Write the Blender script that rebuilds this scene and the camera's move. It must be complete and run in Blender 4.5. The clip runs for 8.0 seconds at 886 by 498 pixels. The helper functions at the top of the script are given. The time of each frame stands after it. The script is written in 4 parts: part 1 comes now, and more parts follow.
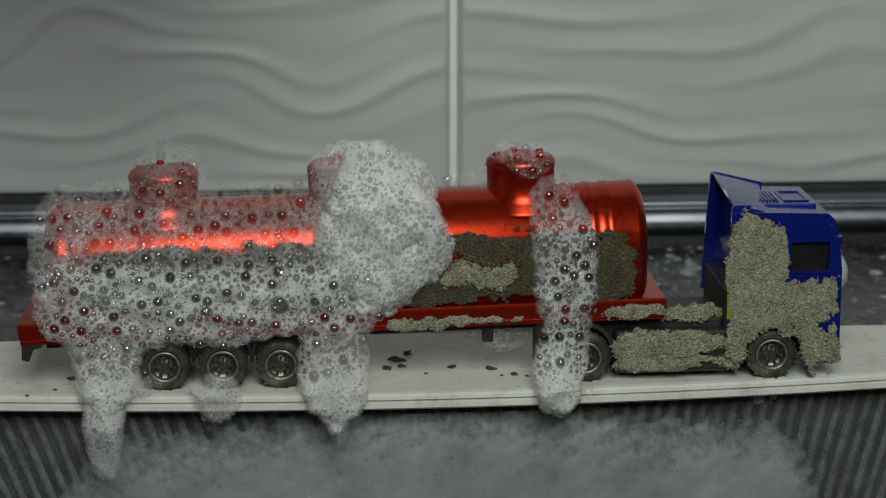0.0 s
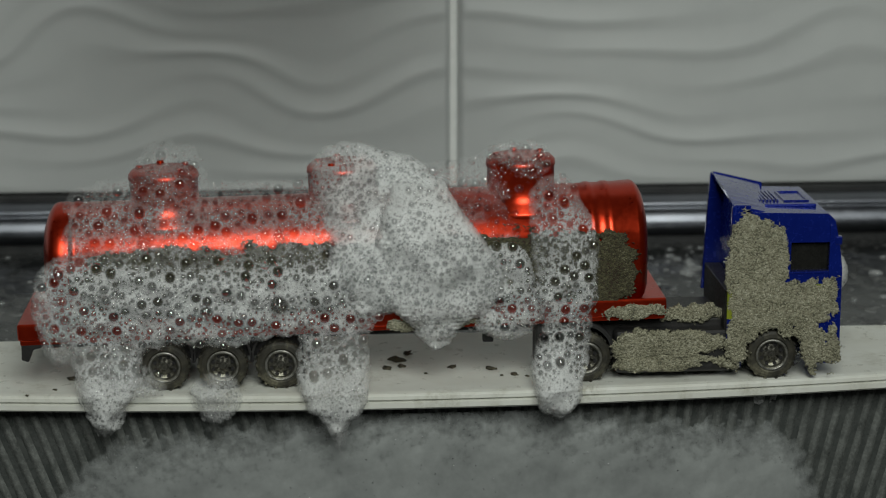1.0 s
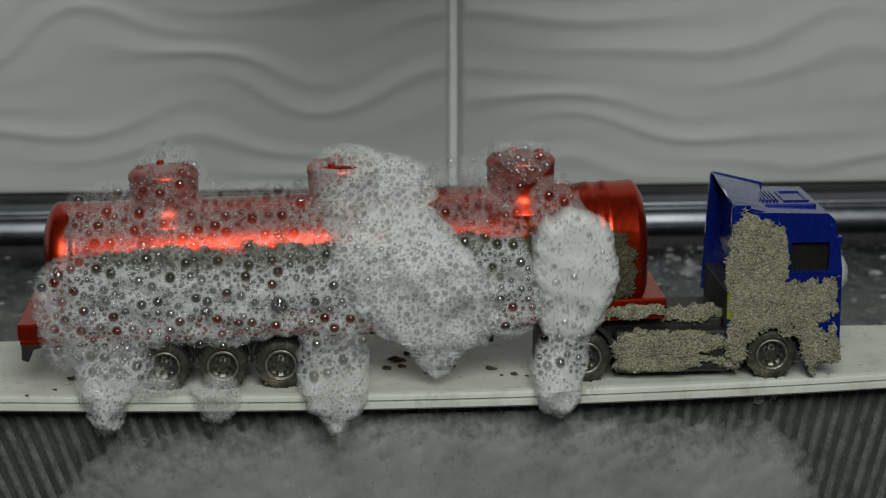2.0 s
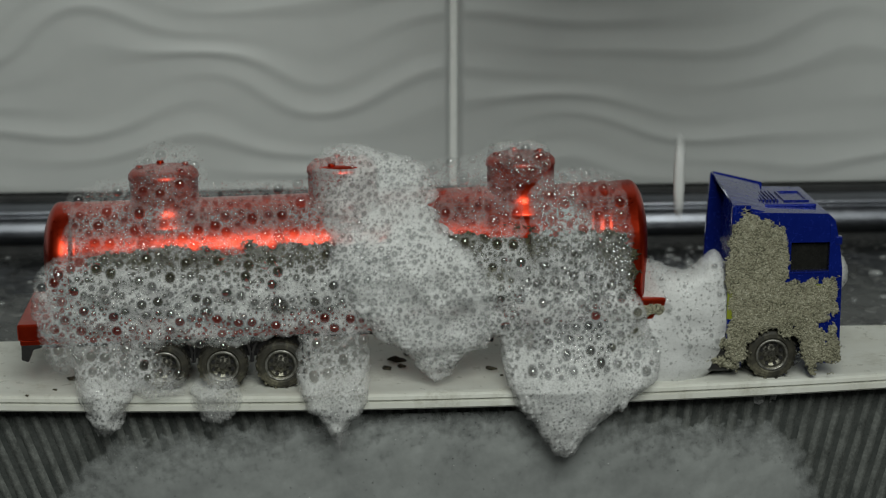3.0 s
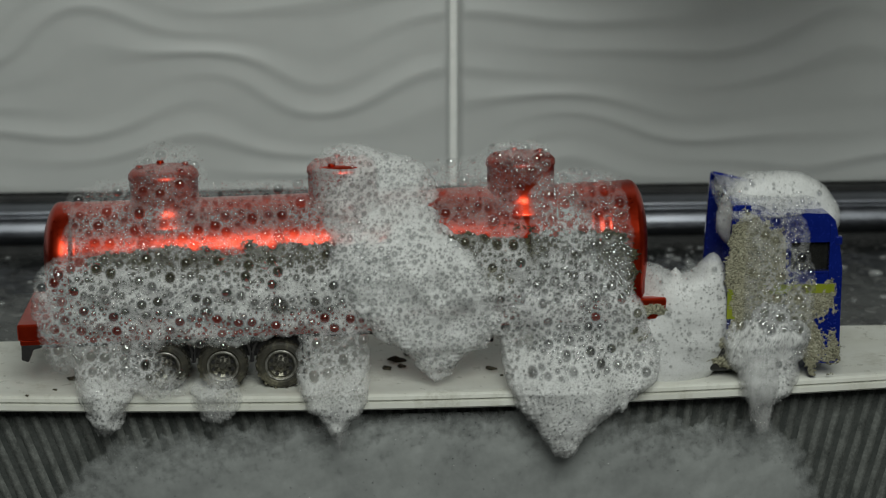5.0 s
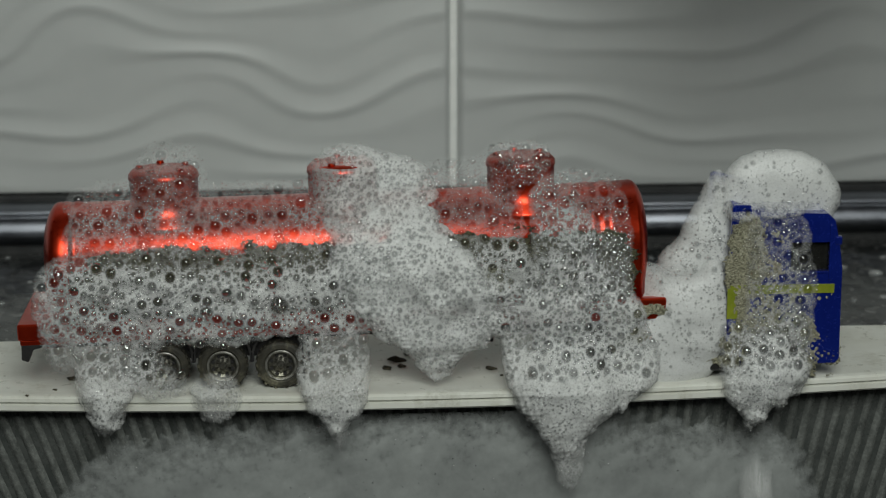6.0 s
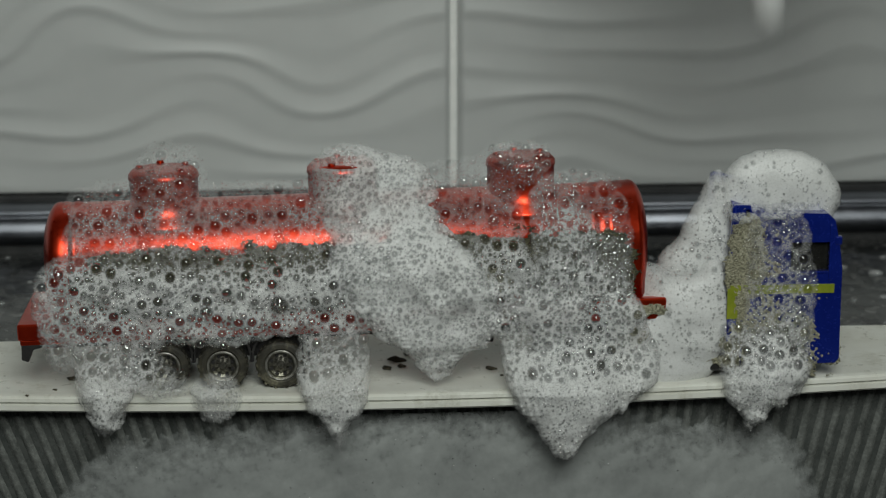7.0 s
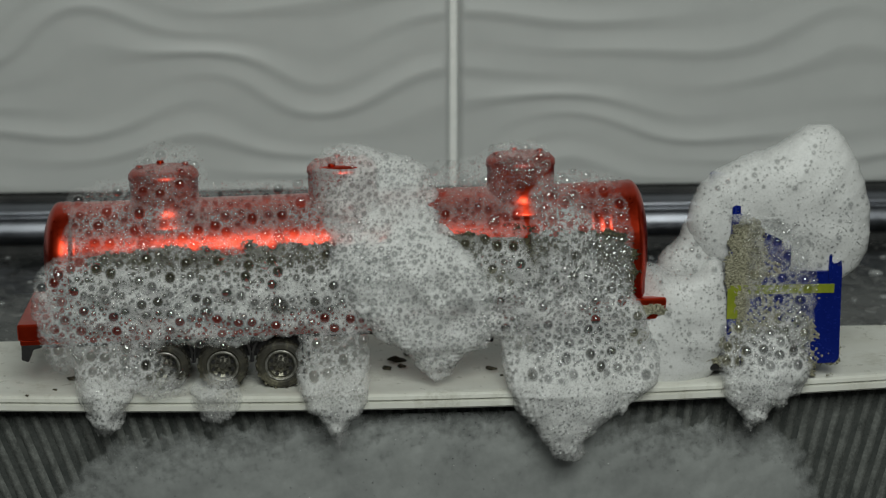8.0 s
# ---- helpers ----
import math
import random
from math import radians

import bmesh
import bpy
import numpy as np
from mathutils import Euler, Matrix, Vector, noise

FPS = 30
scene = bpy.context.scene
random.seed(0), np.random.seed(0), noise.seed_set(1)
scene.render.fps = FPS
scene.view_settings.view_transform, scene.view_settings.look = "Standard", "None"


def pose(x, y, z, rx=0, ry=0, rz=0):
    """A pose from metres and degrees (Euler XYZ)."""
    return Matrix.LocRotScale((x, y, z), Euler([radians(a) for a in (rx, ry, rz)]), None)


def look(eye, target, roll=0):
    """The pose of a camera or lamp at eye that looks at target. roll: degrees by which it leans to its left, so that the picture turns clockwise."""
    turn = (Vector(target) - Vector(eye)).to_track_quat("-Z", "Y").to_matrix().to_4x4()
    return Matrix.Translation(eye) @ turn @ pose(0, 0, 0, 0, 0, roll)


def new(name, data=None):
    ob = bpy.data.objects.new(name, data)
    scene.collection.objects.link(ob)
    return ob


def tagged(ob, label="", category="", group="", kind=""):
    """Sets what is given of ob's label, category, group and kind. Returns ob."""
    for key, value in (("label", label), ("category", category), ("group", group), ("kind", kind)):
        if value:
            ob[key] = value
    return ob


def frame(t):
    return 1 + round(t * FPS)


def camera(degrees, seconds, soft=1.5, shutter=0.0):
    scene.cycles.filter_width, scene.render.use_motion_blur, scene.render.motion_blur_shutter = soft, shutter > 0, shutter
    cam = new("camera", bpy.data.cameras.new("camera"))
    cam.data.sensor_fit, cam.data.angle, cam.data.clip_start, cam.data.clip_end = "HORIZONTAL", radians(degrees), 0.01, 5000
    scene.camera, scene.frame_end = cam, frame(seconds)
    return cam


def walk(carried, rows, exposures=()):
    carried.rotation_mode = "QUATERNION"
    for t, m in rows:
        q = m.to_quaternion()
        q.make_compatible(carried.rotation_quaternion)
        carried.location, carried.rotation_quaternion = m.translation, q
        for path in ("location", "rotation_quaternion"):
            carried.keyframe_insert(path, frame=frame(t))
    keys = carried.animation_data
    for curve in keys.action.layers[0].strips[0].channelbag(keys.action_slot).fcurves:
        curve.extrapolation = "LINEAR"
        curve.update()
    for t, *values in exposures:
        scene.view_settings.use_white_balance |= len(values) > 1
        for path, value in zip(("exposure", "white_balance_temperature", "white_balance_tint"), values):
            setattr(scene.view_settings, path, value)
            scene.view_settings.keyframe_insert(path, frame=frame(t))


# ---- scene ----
cam = camera(25, 8.0, soft=1.1, shutter=0.5)
EYE, AIM = (-0.034, -0.522, 0.171), (0.0, 0.0, 0.0374)
cam.data.dof.use_dof, cam.data.dof.focus_distance, cam.data.dof.aperture_fstop = True, 0.54, 20.0
walk(cam, [(0.0, look(EYE, AIM)), (8.0, look(EYE, AIM))])

# ---- light: a dim kitchen with one broad soft lamp over the camera ----
world = bpy.data.worlds.new("room_light")
scene.world = world
world.use_nodes = True
world.node_tree.nodes["Background"].inputs[0].default_value = (0.9, 0.97, 0.92, 1)
world.node_tree.nodes["Background"].inputs[1].default_value = 0.1


def area_lamp(name, eye, target, size, power, color):
    data = bpy.data.lights.new(name, "AREA")
    data.shape, data.size, data.energy, data.color = "SQUARE", size, power, color
    ob = new(name, data)
    ob.matrix_world = look(eye, target)
    return ob


area_lamp("soft_lamp", (0.04, -0.64, 0.54), (0, 0.02, 0.03), 0.4, 4.9, (0.95, 1.0, 0.94))
scene.view_settings.exposure = 0.0
scene.cycles.transparent_max_bounces = 32

MM = 0.001
SHELF_Z = -1.4


# ---- materials ----
def material(name):
    m = bpy.data.materials.new(name)
    m.use_nodes = True
    nt = m.node_tree
    return m, nt, nt.nodes["Principled BSDF"], nt.nodes["Material Output"]


def add(nt, kind, **values):
    n = nt.nodes.new(kind)
    for key, value in values.items():
        n.inputs[key.replace("_", " ")].default_value = value
    return n


def coords(nt, scale=(1, 1, 1)):
    c = nt.nodes.new("ShaderNodeTexCoord")
    mp = nt.nodes.new("ShaderNodeMapping")
    mp.inputs["Scale"].default_value = scale
    nt.links.new(c.outputs["Object"], mp.inputs["Vector"])
    return mp.outputs["Vector"]


def noise_tex(nt, vec, scale, detail=3.0, rough=0.5):
    n = add(nt, "ShaderNodeTexNoise", Scale=scale, Detail=detail, Roughness=rough)
    nt.links.new(vec, n.inputs["Vector"])
    return n.outputs["Fac"]


def ramp(nt, fac, stops):
    r = nt.nodes.new("ShaderNodeValToRGB")
    e = r.color_ramp.elements
    while len(e) < len(stops):
        e.new(0.5)
    for el, (p, c) in zip(e, stops):
        el.position = p
        el.color = (c, c, c, 1) if isinstance(c, float) else (*c, 1)
    nt.links.new(fac, r.inputs["Fac"])
    return r.outputs["Color"]


def bump(nt, height, bsdf, strength, distance):
    b = add(nt, "ShaderNodeBump", Strength=strength, Distance=distance)
    nt.links.new(height, b.inputs["Height"])
    nt.links.new(b.outputs["Normal"], bsdf.inputs["Normal"])
    return b


def calc(nt, op, a, b=0.0, c=0.0):
    n = nt.nodes.new("ShaderNodeMath")
    n.operation = op
    for i, v in enumerate((a, b, c)):
        if isinstance(v, (int, float)):
            n.inputs[i].default_value = v
        else:
            nt.links.new(v, n.inputs[i])
    return n.outputs[0]


def surface(name, low, high, scale, rough=(0.4, 0.6), metal=0.0, bumpy=0.2, depth=0.0002, coat=0.0, fine=6.0):
    """Two scales of variation in colour, a varied gloss and a fine relief."""
    m, nt, b, _ = material(name)
    vec = coords(nt)
    big, small = noise_tex(nt, vec, scale, 4), noise_tex(nt, vec, scale * fine, 3, 0.6)
    mix = calc(nt, "ADD", calc(nt, "MULTIPLY", big, 0.65), calc(nt, "MULTIPLY", small, 0.35))
    nt.links.new(ramp(nt, mix, [(0.3, low), (0.7, high)]), b.inputs["Base Color"])
    nt.links.new(ramp(nt, small, [(0.3, rough[0]), (0.7, rough[1])]), b.inputs["Roughness"])
    b.inputs["Metallic"].default_value = metal
    b.inputs["Coat Weight"].default_value = coat
    b.inputs["Coat Roughness"].default_value = 0.08
    if bumpy:
        bump(nt, small, b, bumpy, depth)
    return m


RED = surface("red_metallic_paint", (0.43, 0.025, 0.007), (0.55, 0.04, 0.01), 90, (0.27, 0.36), 0.88, 0.05, 0.0001, 0.15)
BLUE = surface("blue_metallic_paint", (0.004, 0.014, 0.19), (0.008, 0.024, 0.27), 110, (0.2, 0.3), 0.4, 0.04, 0.0001, 1.0)
BLACK = surface("black_plastic", (0.01, 0.01, 0.011), (0.03, 0.028, 0.026), 200, (0.4, 0.6), 0, 0.3, 0.0002)
TYRE = surface("dusty_rubber", (0.005, 0.005, 0.004), (0.05, 0.045, 0.03), 420, (0.55, 0.8), 0, 0.4, 0.0002)
RIM = surface("dirty_chrome", (0.02, 0.018, 0.013), (0.3, 0.29, 0.25), 620, (0.3, 0.5), 0.85, 0.3, 0.0002)
RIMEDGE = surface("worn_rim_metal", (0.1, 0.095, 0.08), (0.5, 0.49, 0.45), 600, (0.3, 0.5), 0.8, 0.3, 0.0002)
LIME = surface("lime_decal", (0.15, 0.19, 0.01), (0.25, 0.28, 0.02), 250, (0.35, 0.5), 0, 0.1, 0.0001)
SHELF = surface("white_plastic", (0.58, 0.575, 0.51), (0.75, 0.76, 0.71), 38, (0.25, 0.4), 0, 0.05, 0.0002)
TILE = surface("grey_white_glaze", (0.50, 0.515, 0.51), (0.54, 0.555, 0.545), 18, (0.42, 0.5), 0, 0.03, 0.0003)
GROUT = surface("pale_grout", (0.68, 0.69, 0.67), (0.78, 0.78, 0.76), 300, (0.6, 0.8), 0, 0.3, 0.0004)
CHROME = surface("brushed_chrome", (0.19, 0.2, 0.225), (0.27, 0.28, 0.315), 60, (0.32, 0.42), 1.0, 0.05, 0.0002)
DARKSEAL = surface("dark_sealant", (0.02, 0.021, 0.022), (0.05, 0.05, 0.05), 120, (0.3, 0.5), 0, 0.2, 0.0003)
MUD = surface("dark_mud", (0.025, 0.022, 0.015), (0.10, 0.085, 0.05), 700, (0.6, 0.9), 0, 0.6, 0.0004)
GLASSDARK = surface("dark_window_plastic", (0.008, 0.008, 0.008), (0.02, 0.02, 0.018), 200, (0.1, 0.2), 0, 0.05, 0.0001)


def stain(m, scale, low, high, color):
    """Blotchy dirt dried onto a surface."""
    nt = m.node_tree
    b = nt.nodes["Principled BSDF"]
    source = b.inputs["Base Color"].links[0].from_socket
    vec = coords(nt)
    patch = calc(nt, "MULTIPLY", ramp(nt, noise_tex(nt, vec, scale, 6, 0.65), [(low, 0.0), (high, 1.0)]), ramp(nt, noise_tex(nt, vec, scale * 14, 3, 0.7), [(0.35, 0.15), (0.7, 0.9)]))
    mix = nt.nodes.new("ShaderNodeMix")
    mix.data_type = "RGBA"
    nt.links.new(patch, mix.inputs[0])
    nt.links.new(source, mix.inputs[6])
    mix.inputs[7].default_value = (*color, 1)
    nt.links.new(mix.outputs[2], b.inputs["Base Color"])


stain(SHELF, 42, 0.54, 0.7, (0.27, 0.25, 0.17))
stain(TYRE, 90, 0.5, 0.66, (0.25, 0.235, 0.16))
stain(RIM, 110, 0.48, 0.66, (0.26, 0.25, 0.17))


def granite_material():
    m, nt, b, _ = material("wet_dark_granite")
    vec = coords(nt)
    v = add(nt, "ShaderNodeTexVoronoi", Scale=520.0)
    nt.links.new(vec, v.inputs["Vector"])
    n = noise_tex(nt, vec, 900, 3, 0.7)
    speck = calc(nt, "MULTIPLY", v.outputs["Distance"], n)
    nt.links.new(ramp(nt, speck, [(0.15, (0.012, 0.013, 0.013)), (0.34, (0.03, 0.031, 0.031)), (0.5, (0.16, 0.16, 0.155))]), b.inputs["Base Color"])
    wet = noise_tex(nt, vec, 90, 4)
    nt.links.new(ramp(nt, wet, [(0.4, 0.09), (0.65, 0.35)]), b.inputs["Roughness"])
    bump(nt, wet, b, 0.5, 0.0012)
    return m


def sand_material(name, a, b_, dark, light):
    m, nt, b, _ = material(name)
    vec = coords(nt)
    v = add(nt, "ShaderNodeTexVoronoi", Scale=3000.0)
    nt.links.new(vec, v.inputs["Vector"])
    sep = nt.nodes.new("ShaderNodeSeparateColor")
    nt.links.new(v.outputs["Color"], sep.inputs[0])
    big = noise_tex(nt, vec, 160, 4, 0.6)
    k = calc(nt, "ADD", calc(nt, "MULTIPLY", sep.outputs[0], 0.6), calc(nt, "MULTIPLY", big, 0.5))
    nt.links.new(ramp(nt, k, [(0.18, dark), (0.4, a), (0.78, b_), (0.95, light)]), b.inputs["Base Color"])
    b.inputs["Roughness"].default_value = 0.75
    h = calc(nt, "ADD", calc(nt, "MULTIPLY", v.outputs["Distance"], -0.8), big)
    bump(nt, h, b, 0.8, 0.0005)
    return m


GRANITE = granite_material()
SAND = sand_material("dry_sand", (0.185, 0.176, 0.115), (0.36, 0.345, 0.245), (0.045, 0.042, 0.028), (0.55, 0.53, 0.43))
WETSAND = sand_material("wet_sand", (0.032, 0.028, 0.012), (0.085, 0.078, 0.036), (0.03, 0.008, 0.004), (0.2, 0.19, 0.12))


def foam_material(name, cover, white=0.66, open_cells=1.0, relief=0.25):
    """Suds: milky froth packed with clear cells of many sizes; where the layer is thin the cells let what is behind show."""
    m, nt, b, out = material(name)
    vec = coords(nt)
    b.inputs["Base Color"].default_value = (white, white * 1.01, white, 1)
    b.inputs["Roughness"].default_value = 0.4
    b.inputs["Specular IOR Level"].default_value = 0.25
    thick, cell, coarse = [nt.nodes.new("ShaderNodeAttribute") for _ in range(3)]
    thick.attribute_name, cell.attribute_name, coarse.attribute_name = "thickness", "cell", "coarse"
    patch = noise_tex(nt, vec, 210, 3, 0.55)
    big_bubbled = calc(nt, "MULTIPLY", coarse.outputs["Fac"], ramp(nt, patch, [(0.38, 0.25), (0.62, 1.0)]))
    holes = None
    for scale, rarest, level, gated in ((560.0, 0.8, 1.0, True), (1150.0, 0.5, 0.9, True), (2300.0, 0.15, 0.8, False)):
        v, e = add(nt, "ShaderNodeTexVoronoi", Scale=scale), add(nt, "ShaderNodeTexVoronoi", Scale=scale)
        e.feature = "DISTANCE_TO_EDGE"
        nt.links.new(vec, v.inputs["Vector"])
        nt.links.new(vec, e.inputs["Vector"])
        sep = nt.nodes.new("ShaderNodeSeparateColor")
        nt.links.new(v.outputs["Color"], sep.inputs[0])
        odds = sep.outputs[0]
        if gated:
            odds = calc(nt, "MULTIPLY", odds, big_bubbled)
        inside = nt.nodes.new("ShaderNodeMapRange")
        inside.interpolation_type = "SMOOTHSTEP"
        nt.links.new(e.outputs["Distance"], inside.inputs[0])
        inside.inputs[1].default_value, inside.inputs[2].default_value = 0.03, 0.22
        one = calc(nt, "MULTIPLY", inside.outputs[0], ramp(nt, odds, [(rarest, 0.0), (min(0.98, rarest + 0.3), level)]))
        holes = one if holes is None else calc(nt, "MAXIMUM", holes, one)
    holes = calc(nt, "MULTIPLY", holes, open_cells)
    froth = noise_tex(nt, vec, 130, 5, 0.62)
    base = calc(nt, "ADD", calc(nt, "MULTIPLY", thick.outputs["Fac"], 0.95), calc(nt, "MULTIPLY", calc(nt, "SUBTRACT", froth, 0.5), 0.45))
    base = calc(nt, "ADD", base, cover)
    held = nt.nodes.new("ShaderNodeClamp")
    nt.links.new(base, held.inputs[0])
    held.inputs[1].default_value, held.inputs[2].default_value = 0.02, 0.97
    clear = calc(nt, "MULTIPLY", holes, calc(nt, "SUBTRACT", 0.95, calc(nt, "MULTIPLY", thick.outputs["Fac"], 0.58)))
    solid = calc(nt, "MULTIPLY", held.outputs[0], calc(nt, "SUBTRACT", 1.0, clear))
    solid = calc(nt, "MULTIPLY", solid, calc(nt, "SUBTRACT", 1.0, calc(nt, "MULTIPLY", cell.outputs["Fac"], calc(nt, "MULTIPLY", calc(nt, "SUBTRACT", 0.98, calc(nt, "MULTIPLY", thick.outputs["Fac"], 0.42)), open_cells))))
    nt.links.new(calc(nt, "MAXIMUM", solid, 0.0), b.inputs["Alpha"])
    fine = noise_tex(nt, vec, 2600, 2, 0.6)
    bump(nt, calc(nt, "ADD", fine, calc(nt, "MULTIPLY", holes, -0.8)), b, relief, 0.0003)
    return m


FOAM = foam_material("soap_foam", 0.03, 0.6)
FOAMDENSE = foam_material("dense_soap_foam", 0.22, 0.66, 0.4, 0.06)
FOAMFINE = foam_material("fine_soap_foam", 0.12, 0.64, 0.6, 0.2)
FOAMTHIN = foam_material("thin_soap_foam", 0.02, 0.62)


def mist_foam_material():
    """Very fine wet foam that thins out softly towards its edge."""
    m, nt, b, out = material("wet_sink_foam")
    vec = coords(nt)
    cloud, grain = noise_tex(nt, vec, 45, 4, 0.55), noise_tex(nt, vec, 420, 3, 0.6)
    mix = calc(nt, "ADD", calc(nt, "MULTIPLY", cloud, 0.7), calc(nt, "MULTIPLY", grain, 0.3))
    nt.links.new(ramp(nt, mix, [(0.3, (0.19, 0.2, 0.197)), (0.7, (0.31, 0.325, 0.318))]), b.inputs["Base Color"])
    b.inputs["Roughness"].default_value = 0.6
    b.inputs["Specular IOR Level"].default_value = 0.2
    thick = nt.nodes.new("ShaderNodeAttribute")
    thick.attribute_name = "thickness"
    k = calc(nt, "ADD", calc(nt, "MULTIPLY", thick.outputs["Fac"], 2.6), calc(nt, "MULTIPLY", calc(nt, "SUBTRACT", grain, 0.55), 1.0))
    k = calc(nt, "ADD", k, calc(nt, "MULTIPLY", calc(nt, "SUBTRACT", cloud, 0.5), 0.5))
    held = nt.nodes.new("ShaderNodeClamp")
    nt.links.new(k, held.inputs[0])
    held.inputs[1].default_value, held.inputs[2].default_value = 0.0, 0.95
    nt.links.new(held.outputs[0], b.inputs["Alpha"])
    return m


FOAMWET = mist_foam_material()


def bubble_material(name, rough, least, rim):
    """A soap film: clear, with a gloss that grows towards its rim."""
    m, nt, b, out = material(name)
    nt.nodes.remove(b)
    clear = add(nt, "ShaderNodeBsdfTransparent", Color=(0.96, 0.965, 0.965, 1))
    gloss = add(nt, "ShaderNodeBsdfGlossy", Color=(1, 1, 1, 1), Roughness=rough)
    lw = add(nt, "ShaderNodeLayerWeight", Blend=0.35)
    k = calc(nt, "ADD", calc(nt, "MULTIPLY", lw.outputs["Facing"], rim), least)
    mix = nt.nodes.new("ShaderNodeMixShader")
    nt.links.new(k, mix.inputs[0])
    nt.links.new(clear.outputs[0], mix.inputs[1])
    nt.links.new(gloss.outputs[0], mix.inputs[2])
    nt.links.new(mix.outputs[0], out.inputs["Surface"])
    return m


BUBBLE = bubble_material("bubble_film", 0.06, 0.17, 0.2)
FROTH = bubble_material("froth_film", 0.26, 0.38, 0.2)


# ---- mesh helpers (all in millimetres, turned into metres when linked) ----
def part(name, bm, mat, parent=None, label="", smooth=False):
    me = bpy.data.meshes.new(name)
    bmesh.ops.scale(bm, vec=(MM, MM, MM), verts=bm.verts)
    bmesh.ops.recalc_face_normals(bm, faces=bm.faces)
    bm.to_mesh(me)
    bm.free()
    if smooth:
        for p in me.polygons:
            p.use_smooth = True
    me.materials.append(mat)
    ob = new(name, me)
    ob.parent = parent
    if label:
        tagged(ob, label)
    return ob


def soft_edges(bm, width, segments=2, angle=30):
    edges = [e for e in bm.edges if len(e.link_faces) == 2 and e.calc_face_angle(0) > radians(angle)]
    bmesh.ops.bevel(bm, geom=edges, offset=width, segments=segments, affect="EDGES", profile=0.6, clamp_overlap=True)
    return bm


def box(x0, x1, y0, y1, z0, z1, bevel=0.0, into=None):
    bm = into or bmesh.new()
    made = bmesh.ops.create_cube(bm, size=1)["verts"]
    for v in made:
        v.co = Vector((x0 + (v.co.x + 0.5) * (x1 - x0), y0 + (v.co.y + 0.5) * (y1 - y0), z0 + (v.co.z + 0.5) * (z1 - z0)))
    if bevel:
        soft_edges(bm, bevel)
    return bm


def prism(outline, y0, y1, bevel=0.0):
    """A side outline of (x, z), drawn through from y0 to y1."""
    bm = bmesh.new()
    near = [bm.verts.new((x, y0, z)) for x, z in outline]
    far = [bm.verts.new((x, y1, z)) for x, z in outline]
    bm.faces.new(near)
    bm.faces.new(far[::-1])
    for i in range(len(outline)):
        j = (i + 1) % len(outline)
        bm.faces.new((near[j], near[i], far[i], far[j]))
    bmesh.ops.recalc_face_normals(bm, faces=bm.faces)
    if bevel:
        soft_edges(bm, bevel, 3)
    return bm


def lathe(profile, steps, axis="y", into=None):
    """A closed profile of (radius, height) turned about an axis through the origin."""
    bm = into or bmesh.new()
    rings = []
    for i in range(steps):
        a = math.tau * i / steps
        c, s = math.cos(a), math.sin(a)
        if axis == "y":
            rings.append([bm.verts.new((r * c, h, r * s)) for r, h in profile])
        else:
            rings.append([bm.verts.new((r * c, r * s, h)) for r, h in profile])
    n = len(profile)
    for i in range(steps):
        a, b = rings[i], rings[(i + 1) % steps]
        for k in range(n - 1):
            bm.faces.new((a[k], b[k], b[k + 1], a[k + 1]))
    bmesh.ops.remove_doubles(bm, verts=bm.verts, dist=0.0005)
    return bm


def from_arrays(name, verts, faces, mat, parent=None, label="", smooth=True, thickness=None, coarse=None):
    me = bpy.data.meshes.new(name)
    verts = np.asarray(verts, np.float32) * MM
    faces = np.asarray(faces, np.int32)
    k = faces.shape[1]
    me.vertices.add(len(verts))
    me.vertices.foreach_set("co", verts.ravel())
    me.loops.add(faces.size)
    me.loops.foreach_set("vertex_index", faces.ravel())
    me.polygons.add(len(faces))
    me.polygons.foreach_set("loop_start", np.arange(0, faces.size, k, dtype=np.int32))
    me.polygons.foreach_set("use_smooth", np.full(len(faces), smooth))
    me.update(calc_edges=True)
    if thickness is not None:
        me.attributes.new("thickness", "FLOAT", "POINT").data.foreach_set("value", np.asarray(thickness, np.float32))
    if coarse is not None:
        me.attributes.new("coarse", "FLOAT", "POINT").data.foreach_set("value", np.asarray(coarse, np.float32))
    me.materials.append(mat)
    ob = new(name, me)
    ob.parent = parent
    if label:
        tagged(ob, label)
    return ob


def ripple(seed, waves, low, high):
    """A cheap smooth random field over a plane, about -1 to 1."""
    rng = np.random.default_rng(seed)
    k = rng.uniform(1 / high, 1 / low, waves) * math.tau
    a, p = rng.uniform(0, math.tau, waves), rng.uniform(0, math.tau, waves)
    return lambda x, z: sum(np.sin(k[i] * (x * np.cos(a[i]) + z * np.sin(a[i])) + p[i]) for i in range(waves)) / math.sqrt(waves)


